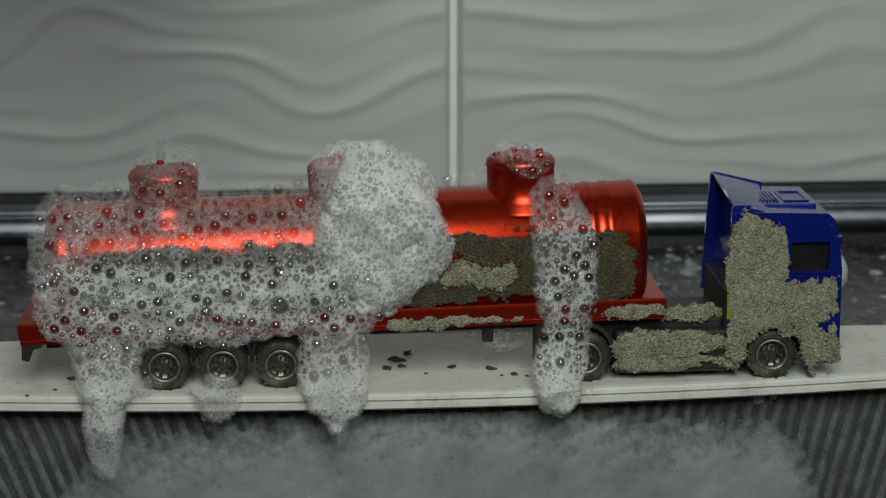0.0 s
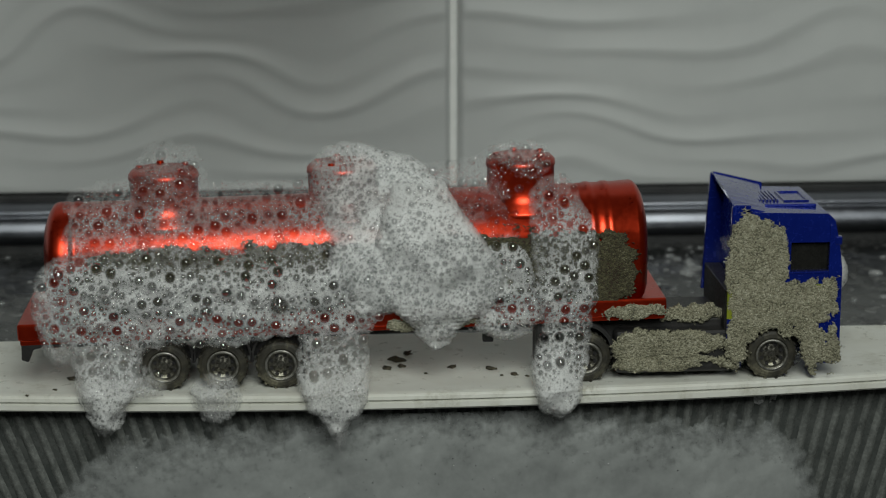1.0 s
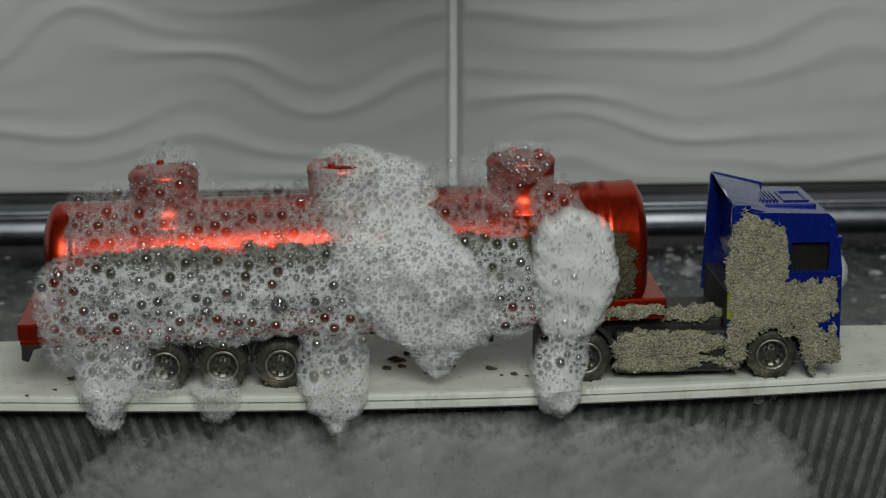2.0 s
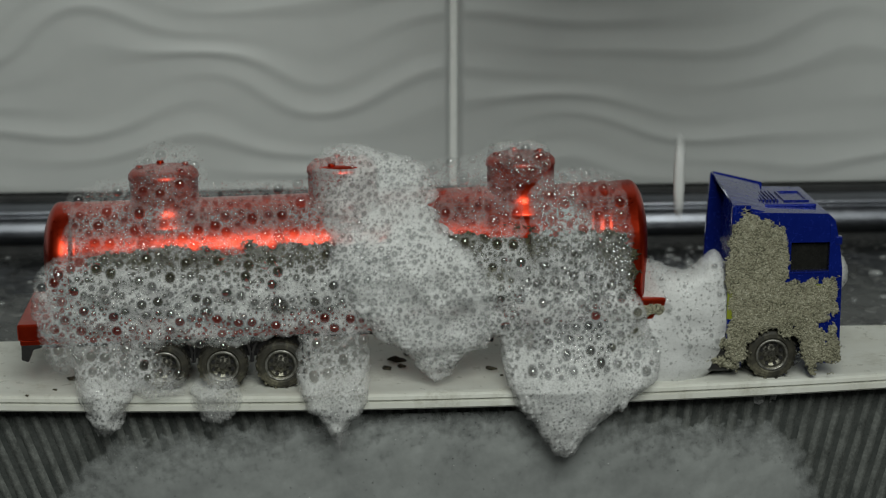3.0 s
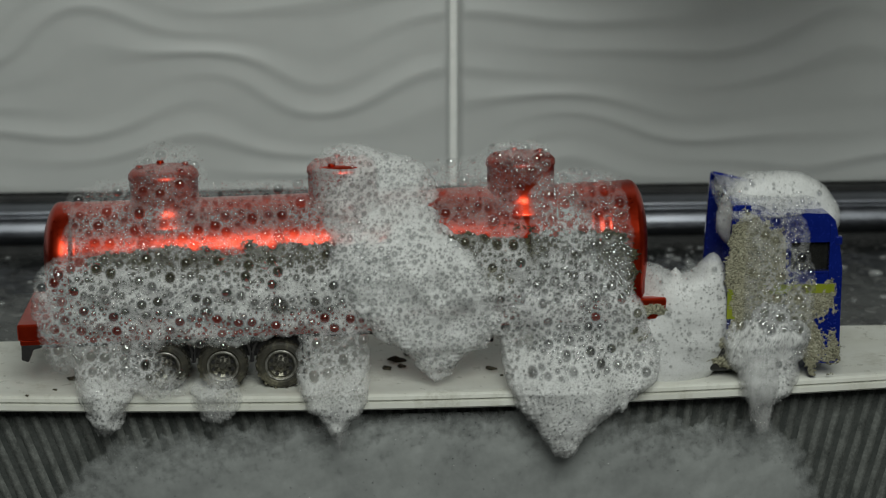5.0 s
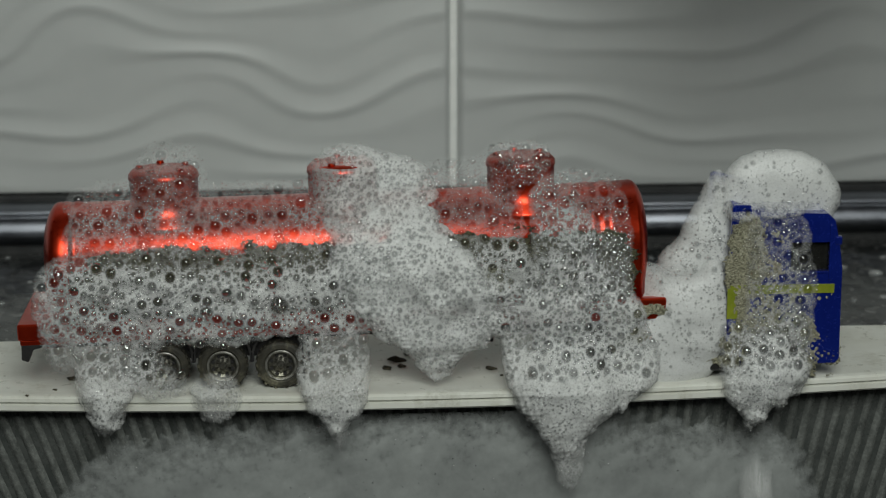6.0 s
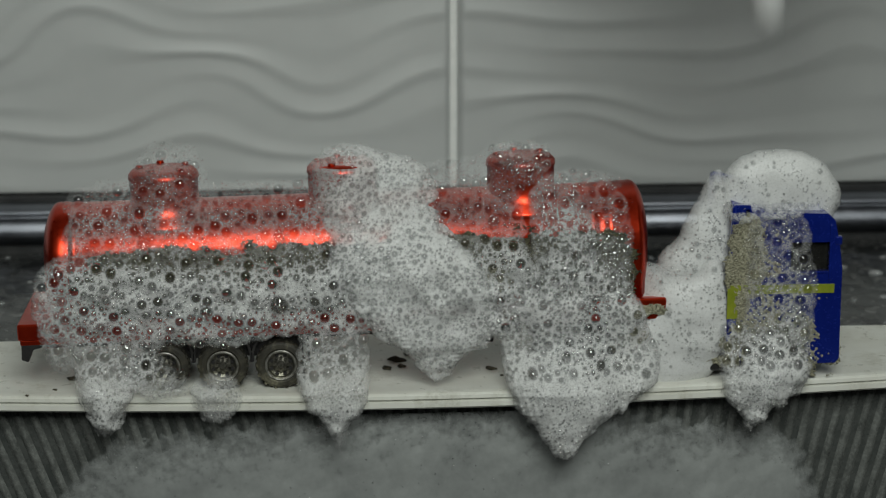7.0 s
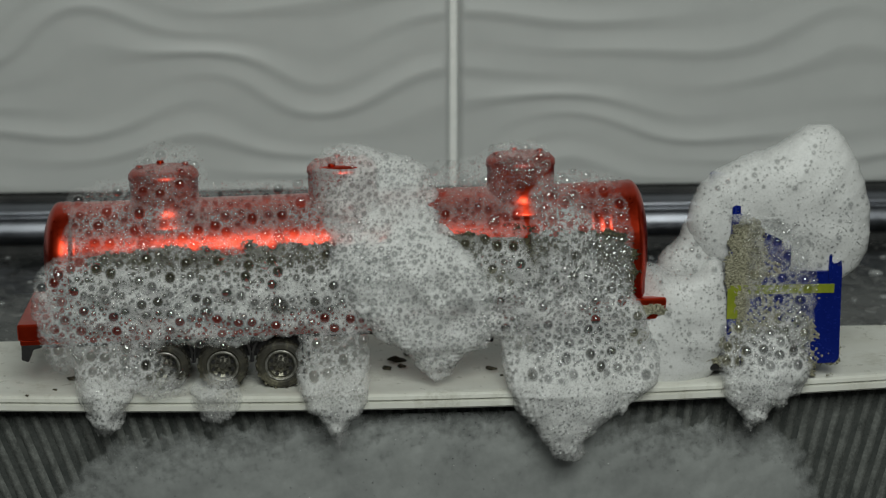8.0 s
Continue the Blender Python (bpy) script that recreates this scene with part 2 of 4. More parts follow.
def lump(name, blobs, support, seed, mat, parent=None, label="", step=0.5, edge=0.7, back=1.2, rim=5.0, rough=0.5, ragged=0.0, blend=1.6, lumpy=0.13):
    """A soft mass of merged blobs (x, z, half width, half height, thickness) that clings to the support y(x, z).
    Returns the object, and its front as (x, y, z, inside depth) arrays."""
    b = np.array(blobs)
    x0, x1 = (b[:, 0] - b[:, 2]).min() - 3, (b[:, 0] + b[:, 2]).max() + 3
    z0, z1 = (b[:, 1] - b[:, 3]).min() - 3, (b[:, 1] + b[:, 3]).max() + 3
    xs, zs = np.arange(x0, x1, step), np.arange(z0, z1, step)
    X, Z = np.meshgrid(xs, zs, indexing="ij")
    wob, fine, tiny = ripple(seed, 9, 4, 14), ripple(seed + 1, 12, 1.2, 4), ripple(seed + 2, 24, 0.5, 1.6)

    def field(x, z):
        acc, wt, tt = 0, 0, 0
        for cx, cz, rx, rz, t in blobs:
            d = (np.hypot((x - cx) / rx, (z - cz) / rz) - 1) * min(rx, rz)
            e = np.exp(np.clip(-d / blend, -40, 40))
            acc, tt = acc + e, tt + e * t
        return blend * np.log(acc) + edge * (wob(x, z) * 0.9 + fine(x, z) * 0.35 + ragged * tiny(x, z)), tt / acc

    S, T = field(X, Z)
    inside = S > 0
    cells = inside[:-1, :-1] | inside[1:, :-1] | inside[:-1, 1:] | inside[1:, 1:]
    for _ in range(2):
        h = 0.15
        gx = (field(X + h, Z)[0] - field(X - h, Z)[0]) / (2 * h)
        gz = (field(X, Z + h)[0] - field(X, Z - h)[0]) / (2 * h)
        g2 = np.maximum(gx * gx + gz * gz, 0.2)
        off = np.where(S < 0, S, 0)
        X, Z = X - np.clip(off * gx / g2, -step, step), Z - np.clip(off * gz / g2, -step, step)
        S = np.where(S < 0, field(X, Z)[0], S)
    s = np.clip(S / rim, 0, 1)
    body = np.sqrt(s * (2 - s))
    thick = T * body * (1 + lumpy * wob(X * 0.6, Z * 0.6)) + rough * body * 0.1 * fine(X, Z)
    Y = support(X, Z)
    used = np.zeros_like(inside)
    for i, j in ((0, 0), (1, 0), (0, 1), (1, 1)):
        used[i:used.shape[0] - 1 + i, j:used.shape[1] - 1 + j] |= cells
    index = np.full(inside.shape, -1)
    n = used.sum()
    index[used] = np.arange(n)
    quads = np.stack([index[:-1, :-1][cells], index[1:, :-1][cells], index[1:, 1:][cells], index[:-1, 1:][cells]], 1)
    front = np.stack([X[used], (Y - thick)[used], Z[used]], 1)
    rear = np.stack([X[used], (Y + back * body + 0.02)[used], Z[used]], 1)
    edges = np.concatenate([quads[:, [0, 1]], quads[:, [1, 2]], quads[:, [2, 3]], quads[:, [3, 0]]])
    key = {}
    for a, c in edges.tolist():
        key[(a, c)] = 1
    rimq = [(a + n, c + n, c, a) for a, c in key if (c, a) not in key]
    faces = np.concatenate([quads, quads[:, ::-1] + n, np.array(rimq).reshape(-1, 4)])
    depth = np.clip(thick[used] / 5.0, 0, 1)
    coarse = np.clip((front[:, 2] - 2) / 16, 0.1, 1)
    ob = from_arrays(name, np.concatenate([front, rear]), faces, mat, parent, label, True, np.concatenate([depth, np.full_like(depth, -0.8)]), np.concatenate([coarse, coarse]))
    return ob, (front[:, 0], front[:, 1], front[:, 2], S[used], index, x0, z0, step)


def ball_shape(level):
    bm = bmesh.new()
    bmesh.ops.create_icosphere(bm, subdivisions=level, radius=1)
    v = np.array([p.co[:] for p in bm.verts])
    f = np.array([[q.index for q in p.verts] for p in bm.faces if level > 3 or p.calc_center_median().y < 0.25])
    bm.free()
    return v, f


BALL = ball_shape(2)
TINY = ball_shape(1)
BIGBALL = ball_shape(4)


def bubbles(front, count, seed, parent, spots=(), small=0.19, large=1.6, tail=2.5):
    """Many clear bubbles of very mixed size set into the front of a foam mass; the froth is clear where a larger one sits.
    spots: single places (x, z, radius) kept clear for big bubbles."""
    rng = np.random.default_rng(seed)
    x, y, z, s, index, x0, z0, step = front
    clump = ripple(seed + 7, 10, 5, 18)(x, z)
    w = np.clip(s, 0.05, 3) * np.where(z < 4, 0.3, 1.0) * np.clip(0.75 + 0.6 * clump, 0.12, 2)
    count = int(count * 2.2)
    pick = rng.choice(len(x), count, p=w / w.sum())
    r = np.sort((small * rng.uniform(0.0005, 1, count) ** (-1 / tail)).clip(small, large))[::-1]
    r = np.where((z[pick] < 4) & (r > 0.45), 0.3, r)
    jit = rng.uniform(-0.3, 0.3, (count, 2))
    px, pz = x[pick] + jit[:, 0], z[pick] + jit[:, 1]
    res = 0.1
    free = np.ones((int((x.max() - x0) / res) + 60, int((z.max() - z0) / res) + 60), bool)
    keep = []
    for n in range(count):
        i, j, h = int((px[n] - x0) / res) + 20, int((pz[n] - z0) / res) + 20, int(r[n] / res)
        if i < h or j < h:
            continue
        q = int(h * 0.72)
        if free[i, j] and free[i - h, j] and free[i + h, j] and free[i, j - h] and free[i, j + h] and free[i - q, j - q] and free[i + q, j + q] and free[i - q, j + q] and free[i + q, j - q]:
            free[i - q:i + q + 1, j - q:j + q + 1] = False
            free[i - h:i + h + 1, j - q // 2:j + q // 2 + 1] = False
            free[i - q // 2:i + q // 2 + 1, j - h:j + h + 1] = False
            keep.append(n)
    pick, r, px, pz, count = pick[keep], r[keep], px[keep], pz[keep], len(keep)
    centre = np.stack([px, y[pick] + r * rng.uniform(-0.25, 0.35, count), pz], 1)
    clear = np.zeros(len(x))
    for cx, cz, cr in [(c[0], c[2], q) for c, q in zip(centre, r) if q > 0.3] + list(spots):
        i0, i1 = max(0, int((cx - cr - x0) / step)), int((cx + cr - x0) / step) + 2
        j0, j1 = max(0, int((cz - cr - z0) / step)), int((cz + cr - z0) / step) + 2
        ids = index[i0:i1, j0:j1].ravel()
        ids = ids[ids >= 0]
        if len(ids):
            d = np.hypot(x[ids] - cx, z[ids] - cz) / cr
            clear[ids] = np.maximum(clear[ids], np.clip((1.0 - d) / 0.22, 0, 1.45 if cr > 1.55 else 0.9))
    parent.data.attributes.new("cell", "FLOAT", "POINT").data.foreach_set("value", np.concatenate([clear, clear]).astype(np.float32))
    verts, faces, films, start = [], [], [], 0
    for chosen, (v, f), film in ((r > 0.42, BALL, 0), (r <= 0.42, TINY, 1)):
        c, q = centre[chosen], r[chosen]
        verts.append((c[:, None] + v[None] * q[:, None, None]).reshape(-1, 3))
        faces.append((f[None] + (start + np.arange(len(q)) * len(v))[:, None, None]).reshape(-1, 3))
        films.append(np.full(len(faces[-1]), film, np.int32))
        start += len(verts[-1])
    ob = from_arrays("froth", np.concatenate(verts), np.concatenate(faces), BUBBLE, parent, "clear glittering soap bubbles")
    ob.data.materials.append(FROTH)
    ob.data.polygons.foreach_set("material_index", np.concatenate(films))
    return tagged(ob, kind="stuff")


def shelf_front(x):
    return -6.3 + 9 * ((x + 15) / 140) ** 2


def cling(x, z):
    """Where foam lies: over the round tank or the cab's side, then out over the shelf and down before its edge."""
    up = np.clip((z - 36) / 15.5, 0, 0.97)
    tank = 17 - 16.5 * np.sqrt(1 - up * up)
    cab = 0.2 + 12 * np.clip((z - 45) / 6, 0, 1) ** 1.5
    for dx in (22.8, -26.6, -75.4):
        ring = 17 - np.sqrt(np.clip(10.4 ** 2 - (x - dx) ** 2, 0, None)) + 40 * (np.abs(x - dx) > 10.4)
        tank = np.where((z > 46) & (z < 61.5), np.minimum(tank, ring), tank)
    gap = np.clip((x - 56) / 4, 0, 1) * np.clip((79 - x) / 4, 0, 1)
    side = np.where(x > 68, cab, tank)
    side = side + gap * 7 * np.clip((z - 10) / 8, 0, 1)
    k = np.clip((9 - z) / 9, 0, 1)
    return side * (1 - k) + (shelf_front(x) - 0.9) * k


def foam(name, blobs, seed, count, mat, label, rim=5.0, back=1.2, spots=(), edge=0.4, step=0.3, large=1.6, tail=2.5, blend=1.8, lumpy=0.13, flat=None):
    ob, front = lump(name, blobs, cling if flat is None else (lambda x, z: flat + 0 * x), seed, mat, rim=rim, back=back, edge=edge, step=step, blend=blend, lumpy=lumpy, rough=0.5 if flat is None else 0.0)
    tagged(ob, label, "soap foam", "soap foam on the truck")
    bubbles(front, count, seed + 50, ob, spots, large=large, tail=tail)
    return ob


# ---- the place: tiled wall, chrome plinth, granite top, shelf, tub ----
def setting(name, bm, mat, label, smooth=False):
    return tagged(part(name, bm, mat, None, label, smooth), category=name.split("_")[0], kind="structure")


WALL_Y = 200.0
setting("wall_back", box(-420, 420, WALL_Y + 6, WALL_Y + 40, -200, 480), GROUT, "tiled wall with pale grout joints")


def wave_tile(x0, x1, z0, z1, parent, seed):
    """A glazed tile with long soft wave relief that runs across it."""
    nx, nz = int((x1 - x0) / 1.4), int((z1 - z0) / 0.7)
    X, Z = np.meshgrid(np.linspace(x0, x1, nx), np.linspace(z0, z1, nz), indexing="ij")
    bend = 7.5 * np.sin(X / 21 + 0.9 + Z / 26) + 3.0 * np.sin(X / 11.5 - Z / 15 + 1.3) + 1.6 * np.sin(X / 37 + Z / 9) - 0.05 * X
    p = (Z + bend * (0.75 + 0.45 * np.sin(Z / 19 + X / 60))) / 11.2
    f = 1 - (p - np.floor(p))
    lift = np.where(f < 0.58, (f / 0.58) ** 1.4, 0.5 + 0.5 * np.cos((f - 0.58) / 0.42 * math.pi))
    lift = lift * (0.55 + 0.5 * np.sin(X / 29 + np.floor(p) * 2.1))
    edge = np.minimum(np.minimum(X - x0, x1 - X), np.minimum(Z - z0, z1 - Z))
    Y = WALL_Y + 1.2 - 0.85 * lift * np.clip(edge / 3, 0, 1)
    Y = np.where(edge < 0.01, WALL_Y + 5.9, Y)
    idx = np.arange(nx * nz).reshape(nx, nz)
    q = np.stack([idx[:-1, :-1], idx[1:, :-1], idx[1:, 1:], idx[:-1, 1:]], -1).reshape(-1, 4)
    return from_arrays("tile", np.stack([X, Y, Z], -1).reshape(-1, 3), q, TILE, parent)


wall = bpy.data.objects["wall_back"]
wave_tile(18.5, 318.5, 9, 309, wall, 1)
wave_tile(-284, 16, 9, 309, wall, 2)

# the unseen rest of the kitchen, closed round the sink
# plaster kept dark so that the added walls bounce little fill light
PLASTER = surface("matt_plaster", (0.09, 0.095, 0.09), (0.13, 0.135, 0.13), 3, (0.7, 0.9), 0, 0.2, 0.002)
setting("wall_left", box(-1500, -1440, -3000, 240, -900, 1600), PLASTER, "unseen dark plaster wall that bounces little light")
setting("wall_right", box(1440, 1500, -3000, 240, -900, 1600), PLASTER, "unseen dark plaster wall that bounces little light")
setting("wall_front", box(-1500, 1500, -3060, -3000, -900, 1600), PLASTER, "unseen dark plaster wall that bounces little light")
setting("wall_rear", box(-1500, 1500, 241, 300, -900, 1600), PLASTER, "unseen dark plaster wall behind the tiles")
setting("ceiling", box(-1500, 1500, -3060, 300, 1600, 1660), PLASTER, "unseen dark ceiling that bounces little light")
setting("floor", box(-1500, 1500, -3060, 300, -960, -900), DARKSEAL, "dark kitchen floor")
# chrome plinth rail with a dark seal above and below it
rail = tagged(new("plinth_rail"), "chrome plinth rail along the foot of the tiles", "rail", kind="structure")
part("seal", box(-420, 420, 197, 206, 7.0, 9), DARKSEAL, rail)
bm = bmesh.new()
prof = [(190.5, -7.4), (188.0, -5.6), (186.9, -3.6), (186.7, -2.2), (187.1, -1.0), (187.7, 0.4), (188.5, 1.8), (189.3, 2.3), (190.9, 2.5), (190.9, 3.6), (189.6, 3.9), (189.3, 4.6), (190.6, 5.6), (194.5, 6.9)]
v0 = [bm.verts.new((-420, y, z)) for y, z in prof] + [bm.verts.new((-420, 200, 6.9)), bm.verts.new((-420, 200, -7.4))]
v1 = [bm.verts.new((420, v.co.y, v.co.z)) for v in v0]
for i in range(len(v0)):
    j = (i + 1) % len(v0)
    bm.faces.new((v0[i], v0[j], v1[j], v1[i]))
part("bar", bm, CHROME, rail, smooth=True)
part("lower_seal", box(-420, 420, 188, 200, -9.8, -7.4), DARKSEAL, rail)

setting("worktop", box(-420, 420, 66, 205, -38, -9.8, 1.0), GRANITE, "wet dark speckled granite worktop")
setting("sink_floor", box(-420, 420, -400, 70, -126, -120), DARKSEAL, "dark wet floor of the sink")

# white shelf with a bowed, grooved front edge
shelf = tagged(new("shelf_board"), "off-white plastic shelf board with a bowed grooved edge", "shelf", kind="structure")
bm = bmesh.new()
lip = [(50, -8.2), (50, 0), (2.2, 0), (0.8, -0.25), (0.15, -0.8), (0, -1.7), (0.9, -2.0), (0.9, -2.35), (-0.15, -2.6), (-0.2, -4.0), (0.5, -4.6), (34, -4.6), (34, -8.2)]
rows = []
for i in range(61):
    x = -200 + 400 * i / 60
    f = shelf_front(x)
    rows.append([bm.verts.new((x, y if y == 50 else f + y, z)) for y, z in lip])
for a, b in zip(rows, rows[1:]):
    for k in range(len(lip)):
        j = (k + 1) % len(lip)
        bm.faces.new((a[k], a[j], b[j], b[k]))
bm.faces.new(rows[0])
bm.faces.new(rows[-1][::-1])
part("board", bm, SHELF, shelf).location.z = SHELF_Z * MM


# ribbed tub wall under the shelf: flutes that run together downwards
TUB = surface("wet_grey_tub", (0.035, 0.04, 0.038), (0.085, 0.09, 0.085), 70, (0.14, 0.4), 0, 0.5, 0.0004)
RIBM = surface("wet_rib_plastic", (0.05, 0.054, 0.051), (0.17, 0.178, 0.168), 160, (0.12, 0.4), 0, 0.6, 0.0004)
tub = tagged(new("ribbed_tub"), "wet grey ribbed plastic tub under the shelf", "tub", kind="structure")
FOCUS_X, FOCUS_Z = 25.0, -390.0


def tub_y(x, z):
    return shelf_front(x) + 8 + 0.05 * (z + 5)


bm = bmesh.new()
grid = []
for i in range(81):
    x = -190 + 380 * i / 80
    grid.append([bm.verts.new((x, tub_y(x, z), z)) for z in (-4.6, -40, -80, -121)])
for a, b in zip(grid, grid[1:]):
    for k in range(3):
        bm.faces.new((a[k], b[k], b[k + 1], a[k + 1]))
part("wall_sheet", bm, TUB, tub, smooth=True)
rng = random.Random(4)
for i in range(-62, 62):
    top = FOCUS_X + i * 4.5
    if not -185 < top < 185:
        continue
    bm = bmesh.new()
    rings = []
    for k in range(9):
        z = -4.6 - 14 * k
        x = FOCUS_X + (top - FOCUS_X) * (z - FOCUS_Z) / (-4.6 - FOCUS_Z) + rng.uniform(-0.08, 0.08)
        w = 1.35 + rng.uniform(-0.15, 0.15)
        y = tub_y(x, z)
        rings.append([bm.verts.new((x - w, y + 0.1, z)), bm.verts.new((x - w * 0.3, y - 1.0, z)), bm.verts.new((x + w * 0.3, y - 1.0, z)), bm.verts.new((x + w, y + 0.1, z))])
    for a, b in zip(rings, rings[1:]):
        for k in range(3):
            bm.faces.new((a[k], a[k + 1], b[k + 1], b[k]))
    part("rib", bm, RIBM, tub, smooth=True)


# water beads on the granite and on the chrome
rng = np.random.default_rng(9)
spots = np.stack([rng.uniform(-150, 190, 260), rng.uniform(75, 182, 260)], 1)
spots[:90] = np.stack([rng.uniform(55, 110, 90), rng.uniform(120, 182, 90)], 1)
size = np.exp(rng.normal(0.0, 0.5, 260)).clip(0.4, 3.0)
WATER, wnt, wb, _ = material("water_bead")
wb.inputs["Base Color"].default_value = (0.9, 0.92, 0.92, 1)
wb.inputs["Roughness"].default_value = 0.05
wb.inputs["Transmission Weight"].default_value = 0.75
wb.inputs["IOR"].default_value = 1.33
verts = (np.stack([spots[:, 0], spots[:, 1], np.full(260, -9.8)], 1)[:, None] + BALL[0][None] * (size[:, None] * np.array([1.0, 0.8, 0.45]))[:, None, :]).reshape(-1, 3)
faces = (BALL[1][None] + (np.arange(260) * len(BALL[0]))[:, None, None]).reshape(-1, 3)
tagged(from_arrays("water_beads", verts, faces, WATER), "water beads scattered on the dark granite", "water", kind="stuff")


# ---- the toy lorry ----
def wheel(x, r, y, parent_thing, width=5.0, far=False):
    """Treaded tyre with a dished, holed metal rim."""
    w = width
    prof = [(r * 0.6, 0.4), (r * 0.72, -0.1), (r * 0.86, 0), (r * 0.97, 0.5), (r, 1.1), (r, w - 0.8), (r * 0.9, w), (r * 0.6, w), (r * 0.6, 0.4)]
    bm = lathe(prof, 40)
    for i in range(28):
        a = math.tau * i / 28
        made = bmesh.ops.create_cube(bm, size=1)["verts"]
        m = Matrix.Rotation(-a, 4, "Y") @ Matrix.Translation((r + 0.02, 1.1 + (i % 2) * 1.2, 0)) @ Matrix.Diagonal((0.5, 1.7, 0.75, 1))
        for v in made:
            v.co = m @ v.co
    tyre = part("tyre", bm, TYRE, parent_thing, smooth=False)
    q = r * 0.62
    bm = lathe([(0, 0.7), (q * 0.2, 0.65), (q * 0.26, 1.1), (q * 0.62, 1.5), (q * 0.8, 1.1), (q * 0.86, 0.1), (q, -0.12), (q * 1.02, 0.5), (q, w * 0.8), (0, w * 0.8)], 36)
    for i in range(8):
        a = math.tau * i / 8
        made = bmesh.ops.create_cone(bm, cap_ends=True, segments=8, radius1=q * 0.12, radius2=q * 0.09, depth=0.9)["verts"]
        m = Matrix.Rotation(-a, 4, "Y") @ Matrix.Translation((q * 0.43, 0.95, 0)) @ Matrix.Rotation(radians(90), 4, "X")
        for v in made:
            v.co = m @ v.co
    rim = part("rim", bm, RIM, tyre, "dull dirty metal rim", smooth=False)
    part("rim_ring", lathe([(q * 0.9, 0.1), (q * 0.93, -0.22), (q * 1.02, -0.26), (q * 1.06, 0.0), (q * 1.04, 0.5), (q * 0.9, 0.5), (q * 0.9, 0.1)], 36), RIMEDGE, tyre, "worn bright rim edge", smooth=True)
    bm = bmesh.new()
    for i in range(8):
        a = math.tau * (i + 0.5) / 8
        made = bmesh.ops.create_cone(bm, cap_ends=True, segments=10, radius1=q * 0.13, radius2=q * 0.13, depth=0.3)["verts"]
        m = Matrix.Rotation(-a, 4, "Y") @ Matrix.Translation((q * 0.68, 1.15, 0)) @ Matrix.Rotation(radians(90), 4, "X")
        for v in made:
            v.co = m @ v.co
    part("rim_hole", bm, BLACK, tyre)
    tyre.matrix_local = pose(x * MM, y * MM, (r + SHELF_Z) * MM, 0, 0, 180 if far else 0)
    return tyre


trailer = tagged(new("toy_tanker_trailer"), "red metallic toy tanker trailer covered in suds", "toy trailer")
tractor = tagged(new("toy_truck_cab"), "blue toy truck tractor smeared with sand", "toy truck")

# trailer: the deck climbs a little to the front
TILT = pose(0, 0, 0, 0, -1.45, 0)


def tilted(ob):
    ob.matrix_local = TILT
    return ob


DECK = 21.0
tilted(part("deck", soft_edges(box(-114.5, 62, 0, 34, DECK - 4.6, DECK), 0.7, 3), RED, trailer))
tilted(part("deck_ledge", box(-114, 61.6, 0.5, 33.5, DECK - 6.0, DECK - 4.5, 0.3), RED, trailer))
tilted(part("chassis_beam", box(-108, 40, 7, 12, DECK - 9, DECK - 5.9, 0.4), BLACK, trailer))
tilted(part("chassis_beam", box(-108, 40, 22, 27, DECK - 9, DECK - 5.9, 0.4), BLACK, trailer))
tilted(part("axle_box", box(-82, -38, 4.5, 30, DECK - 13, DECK - 6, 0.8), BLACK, trailer))
for sx in (-75.9, -60.1, -44.3):
    guard = bmesh.new()
    ring = []
    for i in range(13):
        a = radians(-10 + 200 * i / 12)
        ring.append([guard.verts.new((sx + rr * math.cos(a), y, 7.6 + rr * math.sin(a))) for rr, y in ((7.4, 1.0), (8.1, 1.0), (8.1, 8.0), (7.4, 8.0))])
    for a, b in zip(ring, ring[1:]):
        for k in range(4):
            guard.faces.new((a[k], a[(k + 1) % 4], b[(k + 1) % 4], b[k]))
    guard.faces.new(ring[0]), guard.faces.new(ring[-1][::-1])
    part("mudguard", guard, BLACK, trailer)
    wheel(sx, 6.7, 0.2, trailer)
    wheel(sx, 6.7, 33.8, trailer, far=True)
part("support_leg", soft_edges(box(9.6, 15.2, 3, 7, 13.6, 16.6), 0.3), BLACK, trailer)
part("support_foot", soft_edges(box(11.2, 14.2, 3.4, 6.6, 9.8, 13.8), 0.4), BLACK, trailer)
rear = prism([(-114, 16), (-108, 16), (-108.5, 11.5), (-111, 10.8), (-112.3, 7.4), (-114.2, 8)], 0.6, 5, 0.3)
part("rear_bracket", rear, BLACK, trailer)
part("rear_bracket", prism([(-114, 16), (-108, 16), (-108.5, 11.5), (-111, 10.8), (-112.3, 7.4), (-114.2, 8)], 29, 33.4, 0.3), BLACK, trailer)


def tank_section(x, grow, bm):
    """Round above, straight sides down to the deck."""
    pts = []
    ry, rz, cz = 17.2 * grow, 18.9 * grow, DECK + 10.5 + (1 - grow) * 4
    for i in range(25):
        a = radians(23.2 + 133.6 * i / 24)
        pts.append((17 - ry * math.cos(a), cz + rz * math.sin(a)))
    ry, cz = 16.2 * grow, DECK + 17.3
    low = DECK - 0.2 + (1 - grow) * 16
    pts += [(17 + ry * 0.99, cz - (cz - low) * 0.5), (17 + ry * 0.97, low), (17 - ry * 0.97, low), (17 - ry * 0.99, cz - (cz - low) * 0.5)]
    return [bm.verts.new((x, y, z)) for y, z in pts]


